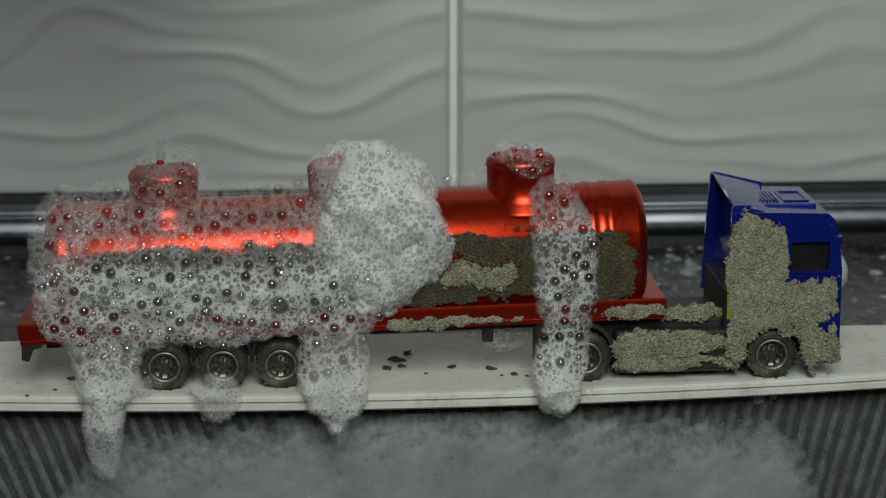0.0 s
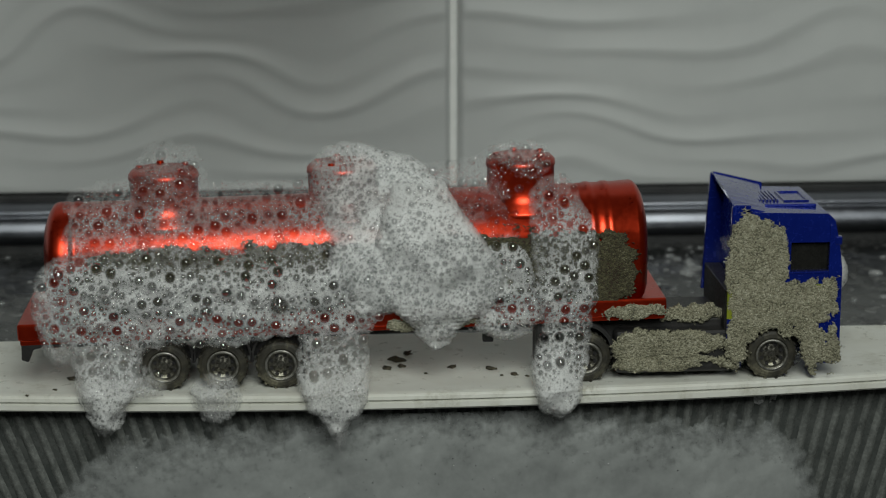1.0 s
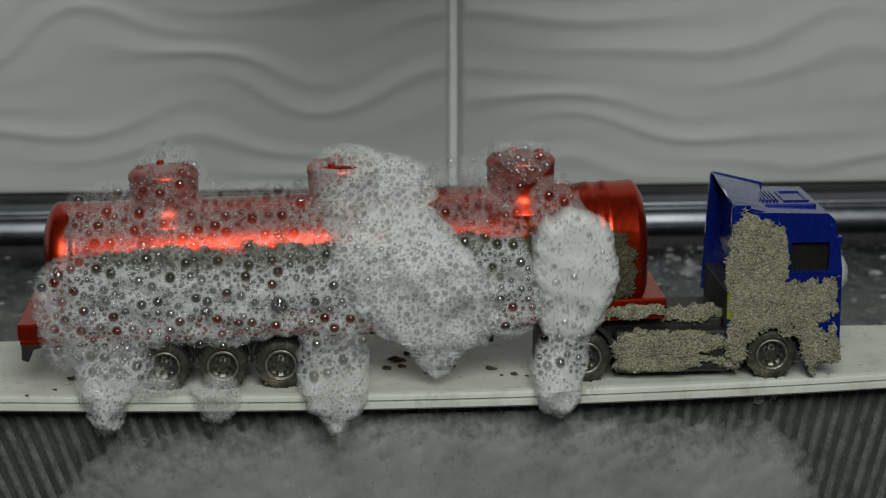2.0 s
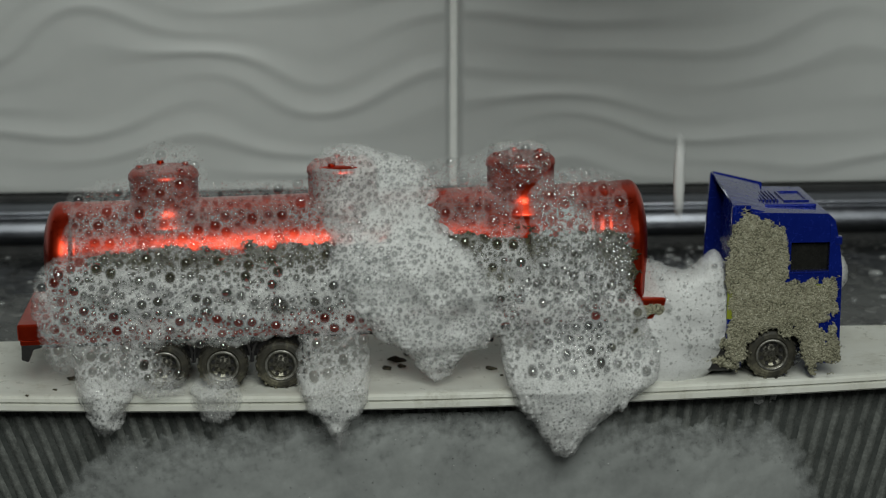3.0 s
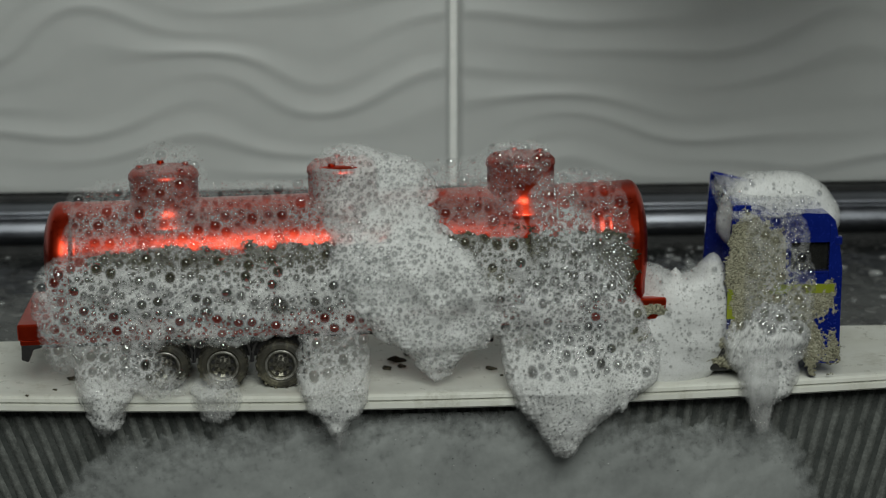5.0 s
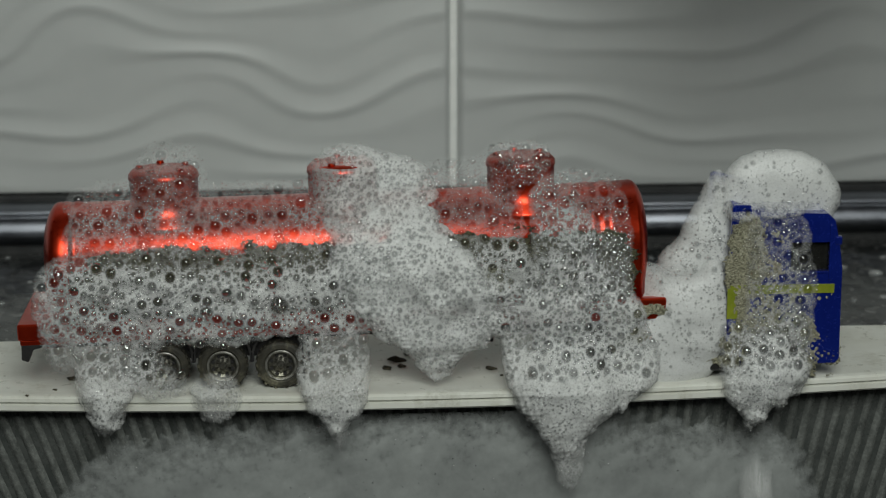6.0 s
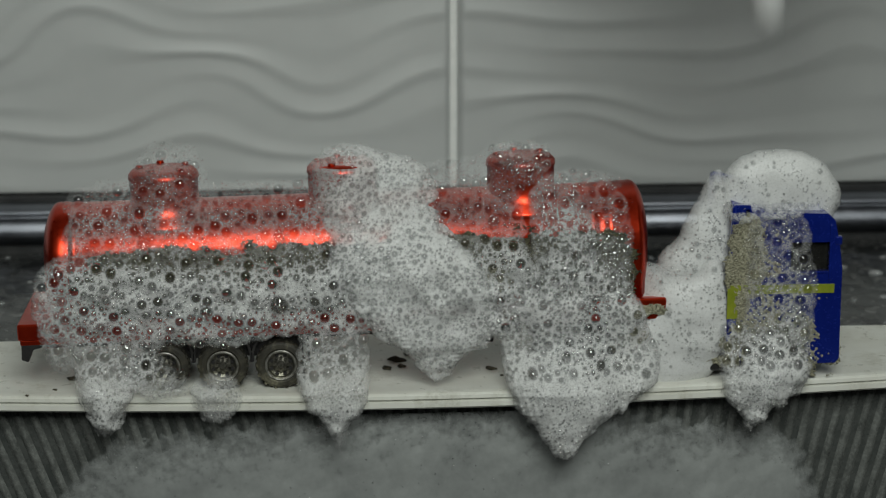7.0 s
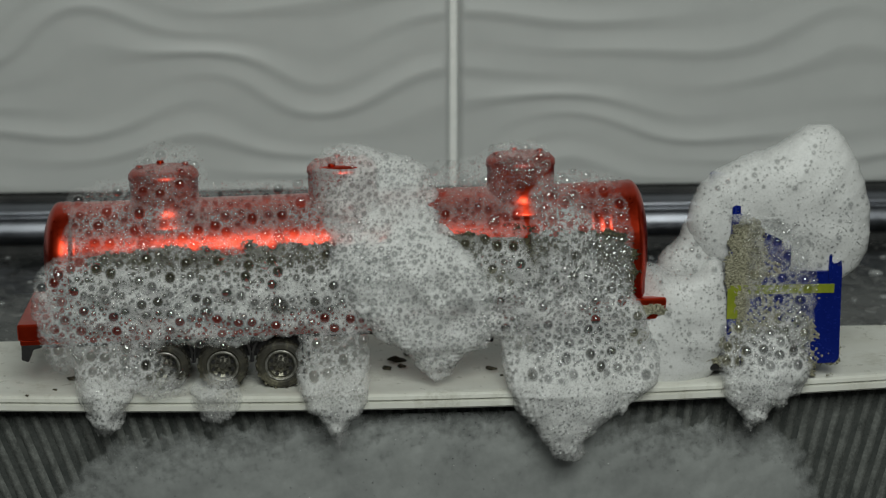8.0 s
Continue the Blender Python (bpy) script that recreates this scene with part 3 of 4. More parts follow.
bm = bmesh.new()
stations = [(-107.6, 0.3), (-106.9, 0.62), (-105.8, 0.82), (-104.6, 0.95), (-103.9, 0.985), (-103.4, 1.0), (-100.4, 1.0), (-100.0, 0.985), (-99.3, 0.985), (-98.9, 1.0), (-97.6, 1.0), (-97.2, 0.98),
            (41.2, 0.98), (41.6, 1.0), (43.0, 1.0), (43.4, 0.985), (46.0, 0.985), (46.4, 1.005), (48.0, 1.005), (48.4, 0.99), (54.6, 1.005), (55.3, 0.985), (56.2, 0.93), (57.2, 0.8), (57.9, 0.6), (58.3, 0.3)]
rings = [tank_section(x, g, bm) for x, g in stations]
for a, b in zip(rings, rings[1:]):
    for k in range(len(a)):
        j = (k + 1) % len(a)
        bm.faces.new((a[k], a[j], b[j], b[k]))
bm.faces.new(rings[0]), bm.faces.new(rings[-1][::-1])
tank = tilted(part("tank", bm, RED, trailer, smooth=True))
# an embossed side plate with rubbed marks
tilted(part("side_plate", soft_edges(box(0.5, 22.5, 0.33, 2, DECK + 4.6, DECK + 16.4), 0.25), RED, trailer))
tilted(part("side_plate", soft_edges(box(-60, -38, 0.33, 2, DECK + 4.6, DECK + 16.4), 0.25), RED, trailer))
for dx in (22.8, -26.6, -75.4):
    bm = lathe([(0, 11.8), (6.0, 11.7), (8.6, 11.2), (9.5, 10.2), (9.7, 9.0), (9.35, 8.5), (9.35, 4.2), (9.6, 1.6), (10.6, -0.6), (12.6, -2.4), (12.9, -3.2), (12.6, -6), (0, -6)], 40, "z")
    for i in range(5):
        a = math.tau * i / 5 + 0.5
        made = bmesh.ops.create_cone(bm, cap_ends=True, segments=8, radius1=1.1, radius2=0.9, depth=0.7)["verts"]
        for v in made:
            v.co += Vector((6.6 * math.cos(a), 6.6 * math.sin(a), 11.9))
    dome = part("filler_dome", bm, RED, trailer, smooth=True)
    dome.matrix_local = TILT @ pose((dx + 1.2) * MM, 17 * MM, (DECK + 26.6) * MM)

# tractor: cab, fairing, chassis, side tank
arch = [(91.3 + 9.2 * math.cos(radians(a)), 6.4 + 9.2 * math.sin(radians(a))) for a in range(-14, 195, 16)]
outline = [(82.4, 9), (82.4, 30), (82.4, 47.2), (84, 47.2), (84.4, 46.2), (105.4, 45.6), (107.4, 43.6), (108.9, 37), (109.9, 30), (110.2, 4.4), (109.2, 3.0), (101.4, 2.8)] + arch
WIN = (95.4, 106.2, 29.4, 37.6)
cab = part("cab_shell", prism(outline, 0, 34, 1.1), BLUE, tractor)
hole = part("window_cutter", box(WIN[0], WIN[1], -3, 2.2, WIN[2], WIN[3], 0.0), BLUE, tractor)
cut = cab.modifiers.new("window", "BOOLEAN")
cut.object, cut.operation, cut.solver = hole, "DIFFERENCE", "EXACT"
dg = bpy.context.evaluated_depsgraph_get()
baked = bpy.data.meshes.new_from_object(cab.evaluated_get(dg))
cab.modifiers.clear()
cab.data = baked
bpy.data.objects.remove(hole)
part("side_window", box(WIN[0] + 0.02, WIN[1] - 0.02, 1.5, 2.15, WIN[2] + 0.02, WIN[3] - 0.02), GLASSDARK, tractor, "dark side window")
bm = bmesh.new()
for b0 in ((WIN[0] - 0.5, WIN[1] + 0.5, -0.25, 0.5, WIN[2] - 0.5, WIN[2]), (WIN[0] - 0.5, WIN[0], -0.25, 0.5, WIN[2], WIN[3]), (WIN[1], WIN[1] + 0.45, -0.25, 0.5, WIN[2], WIN[3])):
    box(*b0, into=bm)
part("window_surround", soft_edges(bm, 0.14), BLUE, tractor)
part("door_line", box(94.0, 94.4, -0.18, 0.3, 17, 41, 0.05), BLUE, tractor)
part("pillar", soft_edges(box(106.0, 106.9, -0.4, 1, 27, 42.5), 0.2), BLUE, tractor)
part("mirror", soft_edges(box(107.6, 109.5, -0.3, 2.0, 36.8, 39.2), 0.4), BLUE, tractor)
# roof panel with ribs
part("roof_panel", soft_edges(box(88, 104, 8, 26, 45.4, 46.6), 0.5), BLUE, tractor)
for i in range(6):
    part("roof_rib", soft_edges(box(88.5 + i * 1.0, 89.0 + i * 1.0, 11, 23, 46.4, 47.2), 0.15), BLUE, tractor)
bm = bmesh.new()
box(95.5, 102.5, 11, 11.6, 46.5, 47.0, into=bm), box(95.5, 102.5, 22.4, 23, 46.5, 47.0, into=bm), box(95.5, 96.1, 11.6, 22.4, 46.5, 47.0, into=bm), box(101.9, 102.5, 11.6, 22.4, 46.5, 47.0, into=bm)
part("roof_hatch", bm, BLUE, tractor)
# wind fairing: two side cheeks and a sloping top behind the cab
part("fairing_cheek", prism([(77.2, 16), (79.0, 50.2), (80.2, 50.7), (94, 47.4), (94, 45), (84, 44), (83, 16)], 32.2, 34, 0.4), BLUE, tractor)
part("fairing_cheek", prism([(78.3, 9.5), (78.8, 47.6), (79.6, 48.3), (84, 48.2), (84, 9.5)], 0.0, 1.7, 0.4), BLUE, tractor)
bm = bmesh.new()
top = []
for i in range(9):
    y = 1.2 + 32 * i / 8
    k = (i / 8) ** 0.8
    xr = 79.0 + 0.3 * k
    zr = 48.2 + 2.4 * math.sin(k * math.pi / 2)
    top.append([bm.verts.new((xr, y, zr)), bm.verts.new((88 + 5 * k, y, 46.2 + 1.0 * k)), bm.verts.new((88 + 5 * k, y, 45.2)), bm.verts.new((xr + 0.3, y, zr - 1.4))])
for a, b in zip(top, top[1:]):
    for k in range(4):
        bm.faces.new((a[k], a[(k + 1) % 4], b[(k + 1) % 4], b[k]))
bm.faces.new(top[0]), bm.faces.new(top[-1][::-1])
part("fairing_top", bm, BLUE, tractor)
part("decal_band", soft_edges(box(78.9, 107.9, -0.2, 0.4, 23.2, 25.8), 0.1), LIME, tractor, "lime green stripe")
part("decal_band", soft_edges(box(78.2, 81.2, -0.22, 0.4, 16.2, 24.9), 0.1), LIME, tractor, "lime green stripe")
part("chassis", soft_edges(box(34, 100, 6, 28, 6.5, 15), 0.6), BLACK, tractor)
part("rear_wall", soft_edges(box(78.0, 82.5, 1.9, 32, 8, 24), 0.4), BLACK, tractor)
part("side_tank", soft_edges(box(47.6, 80.6, 1.2, 12, 0.6, 12.6), 1.6, 3), BLACK, tractor)
part("side_tank", soft_edges(box(47.6, 80.6, 22, 33, 1.6, 12.6), 1.6, 3), BLACK, tractor)
part("fifth_wheel", lathe([(0, 17), (9, 17), (9.5, 15.5), (9.5, 14.5), (0, 14.5)], 24, "z"), BLACK, tractor).location = (0.039, 0.017, -0.0005)
for wx, r in ((39.4, 7.0), (91.4, 6.9)):
    wheel(wx, r, 0.3, tractor, 5.5)
    wheel(wx, r, 33.7, tractor, 5.5, far=True)
guard = bmesh.new()
ring = []
for i in range(17):
    a = radians(-5 + 205 * i / 16)
    ring.append([guard.verts.new((38.2 + rr * math.cos(a) * (1.15 if math.cos(a) < 0 else 1), y, 7.2 + rr * math.sin(a) * 0.92)) for rr, y in ((8.2, 0.8), (9.4, 0.8), (9.4, 9.0), (8.2, 9.0))])
for a, b in zip(ring, ring[1:]):
    for k in range(4):
        guard.faces.new((a[k], a[(k + 1) % 4], b[(k + 1) % 4], b[k]))
guard.faces.new(ring[0]), guard.faces.new(ring[-1][::-1])
part("rear_mudguard", guard, BLACK, tractor)
part("mud_flap", soft_edges(box(25.8, 27.6, 1.5, 11, 3.0, 16), 0.4), BLACK, tractor)


# sand crusts stuck on the lorry
def crust(name, blobs, y, seed, mat, parent, label, edge=0.75):
    ob, _ = lump(name, blobs, lambda x, z: y + 0 * x, seed, mat, parent, label, step=0.22, edge=edge, back=0.35, rim=1.2, rough=0.5, ragged=0.5)
    return ob


sand_panel = crust("sand_crust", [(x0, z0, 2.2, 2.4, 0.5) for x0 in (82.4, 84.6) for z0 in (26, 29, 32, 35, 38, 40.5)] + [(82.8, 43.6, 0.6, 2.2, 0.3), (81.6, 22, 2.0, 4.2, 0.5), (81.6, 17.6, 1.6, 2, 0.5)], -0.12, 31, SAND, tractor, "pale grey-green sand crust")
sand_middle = crust("sand_crust", [(x0, z0, 2.2, 2.4, 0.5) for x0 in (87.4, 90.2) for z0 in (26, 29, 32, 35, 38, 40.2 if x0 < 90 else 38)] + [(92.6, 28, 1.6, 2.2, 0.4)], -0.1, 36, SAND, tractor, "pale grey-green sand crust")
sand_side = crust("sand_crust", [(85.5, 22, 4, 4, 0.5), (91, 22.4, 4, 3.4, 0.5), (96, 23.2, 4, 2.3, 0.5), (101, 22.6, 4, 2.2, 0.5), (105.3, 22, 2.6, 2.8, 0.4), (99.6, 18.8, 2.3, 3.2, 0.5), (105, 17.6, 1.8, 2.0, 0.3), (106.6, 26.6, 0.9, 0.7, 0.3)], -0.12, 32, SAND, tractor, "pale sand crust along the door")
sand_arch = crust("sand_crust", [(91.3 + 11.2 * math.cos(radians(a)), 6.4 + 10.9 * math.sin(radians(a)), 2.0, 1.8, 0.6) for a in range(2, 172, 14)] + [(81.6, 7, 1.8, 3.6, 0.6), (102.2, 4.6, 1.0, 2.0, 0.5), (107.4, 5.4, 1.2, 2.0, 0.5), (108.4, 9.0, 0.6, 2.6, 0.3)], -0.12, 33, SAND, tractor, "pale grey-green sand crust")
crust("sand_crust", [(66, 16.4, 6, 1.6, 1.5), (72, 16.2, 5, 1.8, 1.5)], 6.5, 34, SAND, tractor, "sand heaped on the chassis behind the cab", 0.5)
crust("sand_crust", [(57, 9.6, 8.5, 3.2, 1.2), (66, 8.6, 7, 3.0, 1.2), (52, 6.5, 3.5, 2.6, 0.8), (73, 9.4, 5, 1.6, 0.8)], 1.1, 35, SAND, tractor, "thick sand crust on the side tank", 0.5)
crust("sand_crust", [(54, 3.4, 6.5, 1.5, 1.0), (64, 3.8, 8, 1.8, 1.0), (80.5, 4, 2.5, 2.4, 1.0)], 1.1, 37, SAND, tractor, "thick sand crust on the side tank", 0.4)
tilted(crust("sand_film", [(-10, DECK + 9, 20, 10, 0.35), (10, DECK + 11, 20, 8.5, 0.35), (30, DECK + 10, 18, 9.5, 0.35), (46, DECK + 8.5, 8, 9.5, 0.4), (-40, DECK + 10, 22, 9.5, 0.35), (-75, DECK + 10, 24, 9.5, 0.35)], 0.62, 39, WETSAND, trailer, "thin dark wet sand film on the tank side", 1.2))
tilted(crust("sand_crust", [(55, DECK - 3, 4.6, 0.9, 0.4), (52, DECK - 4.2, 2.4, 0.7, 0.5), (8, DECK - 4.2, 9, 0.8, 0.4), (-8, DECK - 4.8, 4, 0.9, 0.5)], -0.05, 41, SAND, trailer, "sand caked along the deck edge", 0.4))

tilted(crust("sand_crust", [(4, DECK + 8, 2.2, 1.6, 0.25), (8.5, DECK + 9.5, 2.6, 1.8, 0.25), (14, DECK + 8, 2.4, 1.6, 0.25), (18.5, DECK + 9, 2, 2, 0.25), (11, DECK + 7, 1.6, 1, 0.2)], -0.05, 43, SAND, trailer, "pale sand left in the raised marks of the side plate", 1.1))
# crumbs of mud on the shelf
crumb_spots = [(-12, 24, 2.6), (-8.4, 30, 1.8), (-14.8, 16, 1.6), (-10.5, 18, 1.4), (3.6, 16.4, 1.5), (14.7, 14.1, 1.7), (20.5, 8.5, 1.3), (-102, 12, 1.6), (-97, 6, 0.9), (-106, 3, 0.7), (-113, -1, 0.6), (24, 7, 0.8), (-4, 11, 0.6), (17, 8, 0.7)]
for i, (x, y, r) in enumerate(crumb_spots):
    bm = bmesh.new()
    bmesh.ops.create_icosphere(bm, subdivisions=2, radius=1)
    for v in bm.verts:
        n = noise.noise(v.co * 2.6 + Vector((i * 7.1, 0, 0)))
        v.co = Vector((v.co.x * r * (0.8 + n * 1.1), v.co.y * r * (0.7 + n * 1.0), max(-0.1, v.co.z * r * 0.5 * (1 + n))))
    ob = part("mud_crumb", bm, MUD, smooth=True)
    ob.location = (x * MM, y * MM, SHELF_Z * MM)
    tagged(ob, "dark wet crumb of mud lying on the shelf", "mud crumb", "mud crumbs on the shelf")


# ---- foam ----
TAIL = [(-102.2, 24.4, 7.1, 9.8, 2.8), (-89.8, 39.8, 11.6, 12.6, 2.8), (-73.3, 41.9, 15.4, 11.1, 2.8), (-53.7, 41.6, 17.0, 9.5, 2.4), (-34.1, 39.7, 15.4, 11.1, 3.0), (-88.9, 26.5, 15.4, 11.1, 4.6), (-70.8, 24.6, 15.4, 9.5, 5.0), (-51.1, 24.2, 17.0, 9.5, 5.0), (-32.8, 27.1, 15.4, 11.1, 5.0), (-101.0, 23.6, 8.5, 11.1, 3.5), (-84.6, 20.1, 13.9, 9.5, 4.0), (-61.9, 18.1, 15.4, 7.1, 3.5), (-37.4, 21.1, 15.4, 5.4, 3.5), (-25.1, 28.5, 9.3, 14.2, 4.0), (-73.9, 58.6, 9.6, 7.0, 1.8), (-91.2, 7.5, 9.0, 9.5, 3.0), (-91.4, 0.5, 7.0, 6.3, 3.0), (-91.7, -6.0, 4.0, 6.3, 3.0), (-30.0, 6.2, 10.0, 11.8, 3.2), (-29.5, -2.5, 7.7, 6.3, 3.0), (-28.8, -9.9, 2.3, 6.0, 2.5), (-61.8, -0.2, 7.0, 4.7, 2.0), (-61.9, -5.8, 4.0, 2.8, 1.5), (-87.9, 49.9, 13.9, 4.0, 2.0), (-46.0, 50.0, 17.0, 4.4, 2.0)]
CROWN = [(-23.3, 55.1, 11.6, 11.8, 4.0), (-12.7, 51.8, 11.6, 12.6, 5.0), (-17.4, 37.8, 13.9, 15.8, 4.5), (-27.8, 59.8, 7.7, 6.6, 1.4), (-7.5, 47.1, 6.2, 9.5, 5.0)]
LOBE = [(-6.0, 40.8, 10.8, 12.6, 7.0), (0.9, 31.2, 11.6, 12.6, 7.0), (-2.2, 20.9, 10.8, 8.7, 6.0), (-1.9, 12.9, 5.6, 6.0, 3.5), (-12.9, 28.3, 9.3, 11.1, 5.0), (7.1, 24.8, 9.3, 9.5, 4.0)]
MID = [(10.1, 44.5, 12.4, 11.1, 2.0), (13.2, 31.0, 11.6, 12.6, 4.5), (17.9, 21.4, 10.8, 9.5, 4.0), (7.0, 51.5, 9.3, 7.1, 1.5), (20.7, 59.1, 9.6, 5.7, 1.2), (-3.6, 53.3, 9.3, 6.3, 1.8)]
COLUMN = [(30.7, 48.1, 7.0, 7.9, 1.8), (33.2, 38.6, 9.3, 10.4, 2.8), (33.3, 25.9, 9.0, 11.1, 4.0), (34.3, 13.0, 6.2, 9.5, 3.0), (31.1, 4.3, 7.0, 8.7, 3.5), (30.9, -3.0, 5.6, 5.7, 3.0)]
SHOULDER = [(35.3, 46.4, 10.8, 9.5, 5.0), (36.3, 37.0, 11.6, 11.8, 6.0), (34.9, 27.4, 9.3, 9.5, 5.0)]
FLOW = [(34.9, 27.4, 14.7, 10.4, 3.6), (33.5, 17.9, 17.0, 14.2, 5.0), (45.9, 15.0, 10.4, 11.0, 5.0), (35.2, 4.9, 17.0, 11.1, 5.0), (47.7, 6.2, 12.4, 9.5, 4.5), (34.3, -3.1, 14.2, 7.0, 4.5), (33.3, -9.1, 8.7, 6.3, 4.0), (32.7, -14.9, 4.0, 5.4, 3.0), (42.5, 36.1, 9.3, 7.1, 1.4), (24.2, 11.6, 7.7, 9.5, 4.0)]
GAP = [(56.8, 23.6, 5.4, 8.0, 2.2), (66.6, 18.5, 9.0, 8.5, 7.0), (75.1, 25.1, 3.4, 9.2, 6.0), (67.2, 12.4, 9.0, 7.9, 7.0), (57.2, 5.2, 10.2, 7.9, 6.5), (49.4, 2.9, 7.7, 7.9, 4.0), (54.4, 3.1, 8.7, 5.7, 4.0), (63.5, 4.3, 8.7, 6.0, 6.5)]
ROOFTHIN = [(85.1, 50.6, 8.0, 4.4, 3.0), (93.8, 49.7, 9.3, 4.4, 3.0), (80.5, 48.3, 3.9, 4.0, 2.0)]
SHEET = [(89.7, 39.3, 9.3, 9.5, 2.0), (91.1, 26.4, 10.2, 11.8, 2.5), (90.8, 13.5, 10.2, 11.1, 3.0), (88.9, 2.1, 7.7, 7.9, 3.0), (86.5, -1.8, 5.6, 4.7, 3.0)]
DOME = [(85.9, 50.3, 7.1, 7.9, 6.0), (94.5, 52.1, 11.7, 8.8, 7.0), (100.7, 47.5, 7.1, 6.6, 5.0), (90.0, 45.8, 9.3, 4.1, 4.0)]
RISE = [(76.0, 45.0, 2.5, 9.2, 4.0), (72.7, 37.1, 4.9, 7.6, 5.0), (68.2, 30.1, 8.0, 5.4, 5.0), (74.9, 31.5, 3.4, 9.5, 5.0)]
APRON = [(90.2, 3.0, 11.1, 9.5, 4.0), (86.5, -3.4, 7.4, 5.7, 4.0), (86.0, -9.6, 2.8, 5.4, 3.0), (80.8, 7.2, 4.6, 9.5, 3.0), (96.5, 10.2, 4.6, 12.6, 3.0)]
HEAP = [(82.1, 47.5, 7.4, 8.8, 6.0), (94.6, 49.7, 13.1, 11.4, 9.0), (103.1, 52.7, 9.3, 12.3, 9.0), (103.4, 62.7, 2.8, 3.8, 5.0), (103.6, 43.0, 11.6, 12.6, 8.0), (107.9, 35.0, 7.1, 7.6, 6.0), (92.9, 37.6, 13.1, 7.9, 5.0), (73.6, 42.7, 4.6, 7.9, 5.0)]
FRONTFILM = [(44.6, 47.1, 5.9, 8.2, 1.6), (39.2, 43.2, 8.5, 11.1, 1.2), (45.5, 36.8, 6.2, 12.6, 1.3), (45.0, 25.7, 7.0, 7.9, 3.0), (33.0, 49.6, 9.3, 7.1, 2.0)]
WHEELFOAM = [(-82.8, 7.3, 6.2, 7.1, 3.0), (-76.3, 1.7, 7.0, 3.5, 2.0)]
END = [(-103.5, 41.6, 6.8, 10.4, 1.6), (-104.9, 31.5, 5.9, 9.5, 2.2), (-100.0, 45.4, 7.7, 7.0, 1.0)]
DAB = [(19.9, 61.4, 6.5, 2.5, 1.5), (25.2, 59.0, 4.6, 3.5, 1.2)]




def thinned(blobs, above, k):
    """The same blobs, with those above a height spread thinner and those that hang at the shelf edge gathered thicker."""
    return [(x, z, rx, rz, t * (k if z > above else 1.6 if z < 6 else 1)) for x, z, rx, rz, t in blobs]


# broad wet foam bank clinging to the ribbed tub below the shelf
BANK = [(-86 + 16 * i, -46 - 3 * abs(i - 5.3) ** 1.5 * 0.28, 15, 34, 2.6) for i in range(12)] + [(-95, -52, 14, 26, 2.2), (94, -54, 14, 28, 2.2)]


def foam_bank():
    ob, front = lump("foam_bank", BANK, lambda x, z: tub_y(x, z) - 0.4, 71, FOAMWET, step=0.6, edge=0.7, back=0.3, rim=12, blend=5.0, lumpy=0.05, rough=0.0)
    bubbles(front, 260, 72, ob, large=0.3, tail=3.0)
    return tagged(ob, "broad grey bank of wet foam on the ribbed tub", "soap foam")


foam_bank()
BIG = [(-44.3, 23.7, 3.1), (-63.8, 22.0, 2.0), (-80.0, 40.3, 1.9), (-44.0, 41.8, 1.6), (13.7, 45.0, 1.7), (61.5, 19.8, 1.7), (-102.8, 32.6, 1.6), (-30, 40, 1.3), (36, 50, 1.8), (25, 28, 1.2), (44, 24, 1.2), (-88, 27, 1.4)]
tail = foam("foam_blanket", thinned(TAIL, 39, 0.62), 101, 10976, FOAM, "bubbly foam blanket over the rear of the tank", 4.5, spots=BIG)
tail_end = foam("foam_skirt", END, 281, 700, FOAM, "foam slipping off the rear end of the tank", 4)
crown = foam("foam_mass", CROWN, 111, 4085, FOAMFINE, "dense white foam over the middle filler dome", 7, 4, tail=3.0, large=1.0, lumpy=0.05)
column = foam("foam_column", thinned(COLUMN, 60, 1), 121, 2140, FOAM, "foam running down from the front dome to the shelf", 4)
lobe = foam("foam_lobe", LOBE, 131, 2859, FOAMFINE, "white foam lobe sliding down the tank side", 5, tail=3.0, large=1.0, lumpy=0.05)
mid = foam("foam_sheet", thinned(MID, 42, 0.6), 141, 2655, FOAM, "bubbly foam sheet around the front dome", 4.5, spots=BIG)
shoulder = foam("foam_shoulder", SHOULDER, 151, 260, FOAMDENSE, "fresh white foam falling on the tank front", 5, edge=0.4, large=0.9, tail=3.2, blend=2.2, lumpy=0.05, flat=2)
flow = foam("foam_flow", thinned(FLOW, 60, 1), 161, 5515, FOAM, "wide foam flow over the tank front and shelf edge", 4.5, spots=BIG)
gapf = foam("foam_bridge", GAP, 171, 420, FOAMDENSE, "white foam between the tank and the cab", 8, 5, spots=BIG, edge=0.15, large=0.9, tail=3.2, blend=3.5, lumpy=0.03, flat=5)
roofthin = foam("foam_smear", ROOFTHIN, 181, 400, FOAMTHIN, "thin foam lying on the cab roof", 3, 4, large=0.8)
sheet = foam("foam_veil", thinned(SHEET, 5, 0.8), 191, 2188, FOAMTHIN, "thin see-through foam veil on the cab side", 5)
apron = foam("foam_apron", thinned(APRON, 60, 1), 201, 2432, FOAM, "foam apron round the front wheel and shelf edge", 4.5)
dome = foam("foam_dome", DOME, 211, 220, FOAMDENSE, "white foam dome on the cab roof", 8, 9, edge=0.15, large=0.9, tail=3.2, blend=3.5, lumpy=0.03, flat=9)
rise = foam("foam_slope", RISE, 221, 260, FOAMDENSE, "white foam slope against the back of the cab", 7, 6, edge=0.15, large=0.9, tail=3.2, blend=3.0, lumpy=0.03, flat=8)
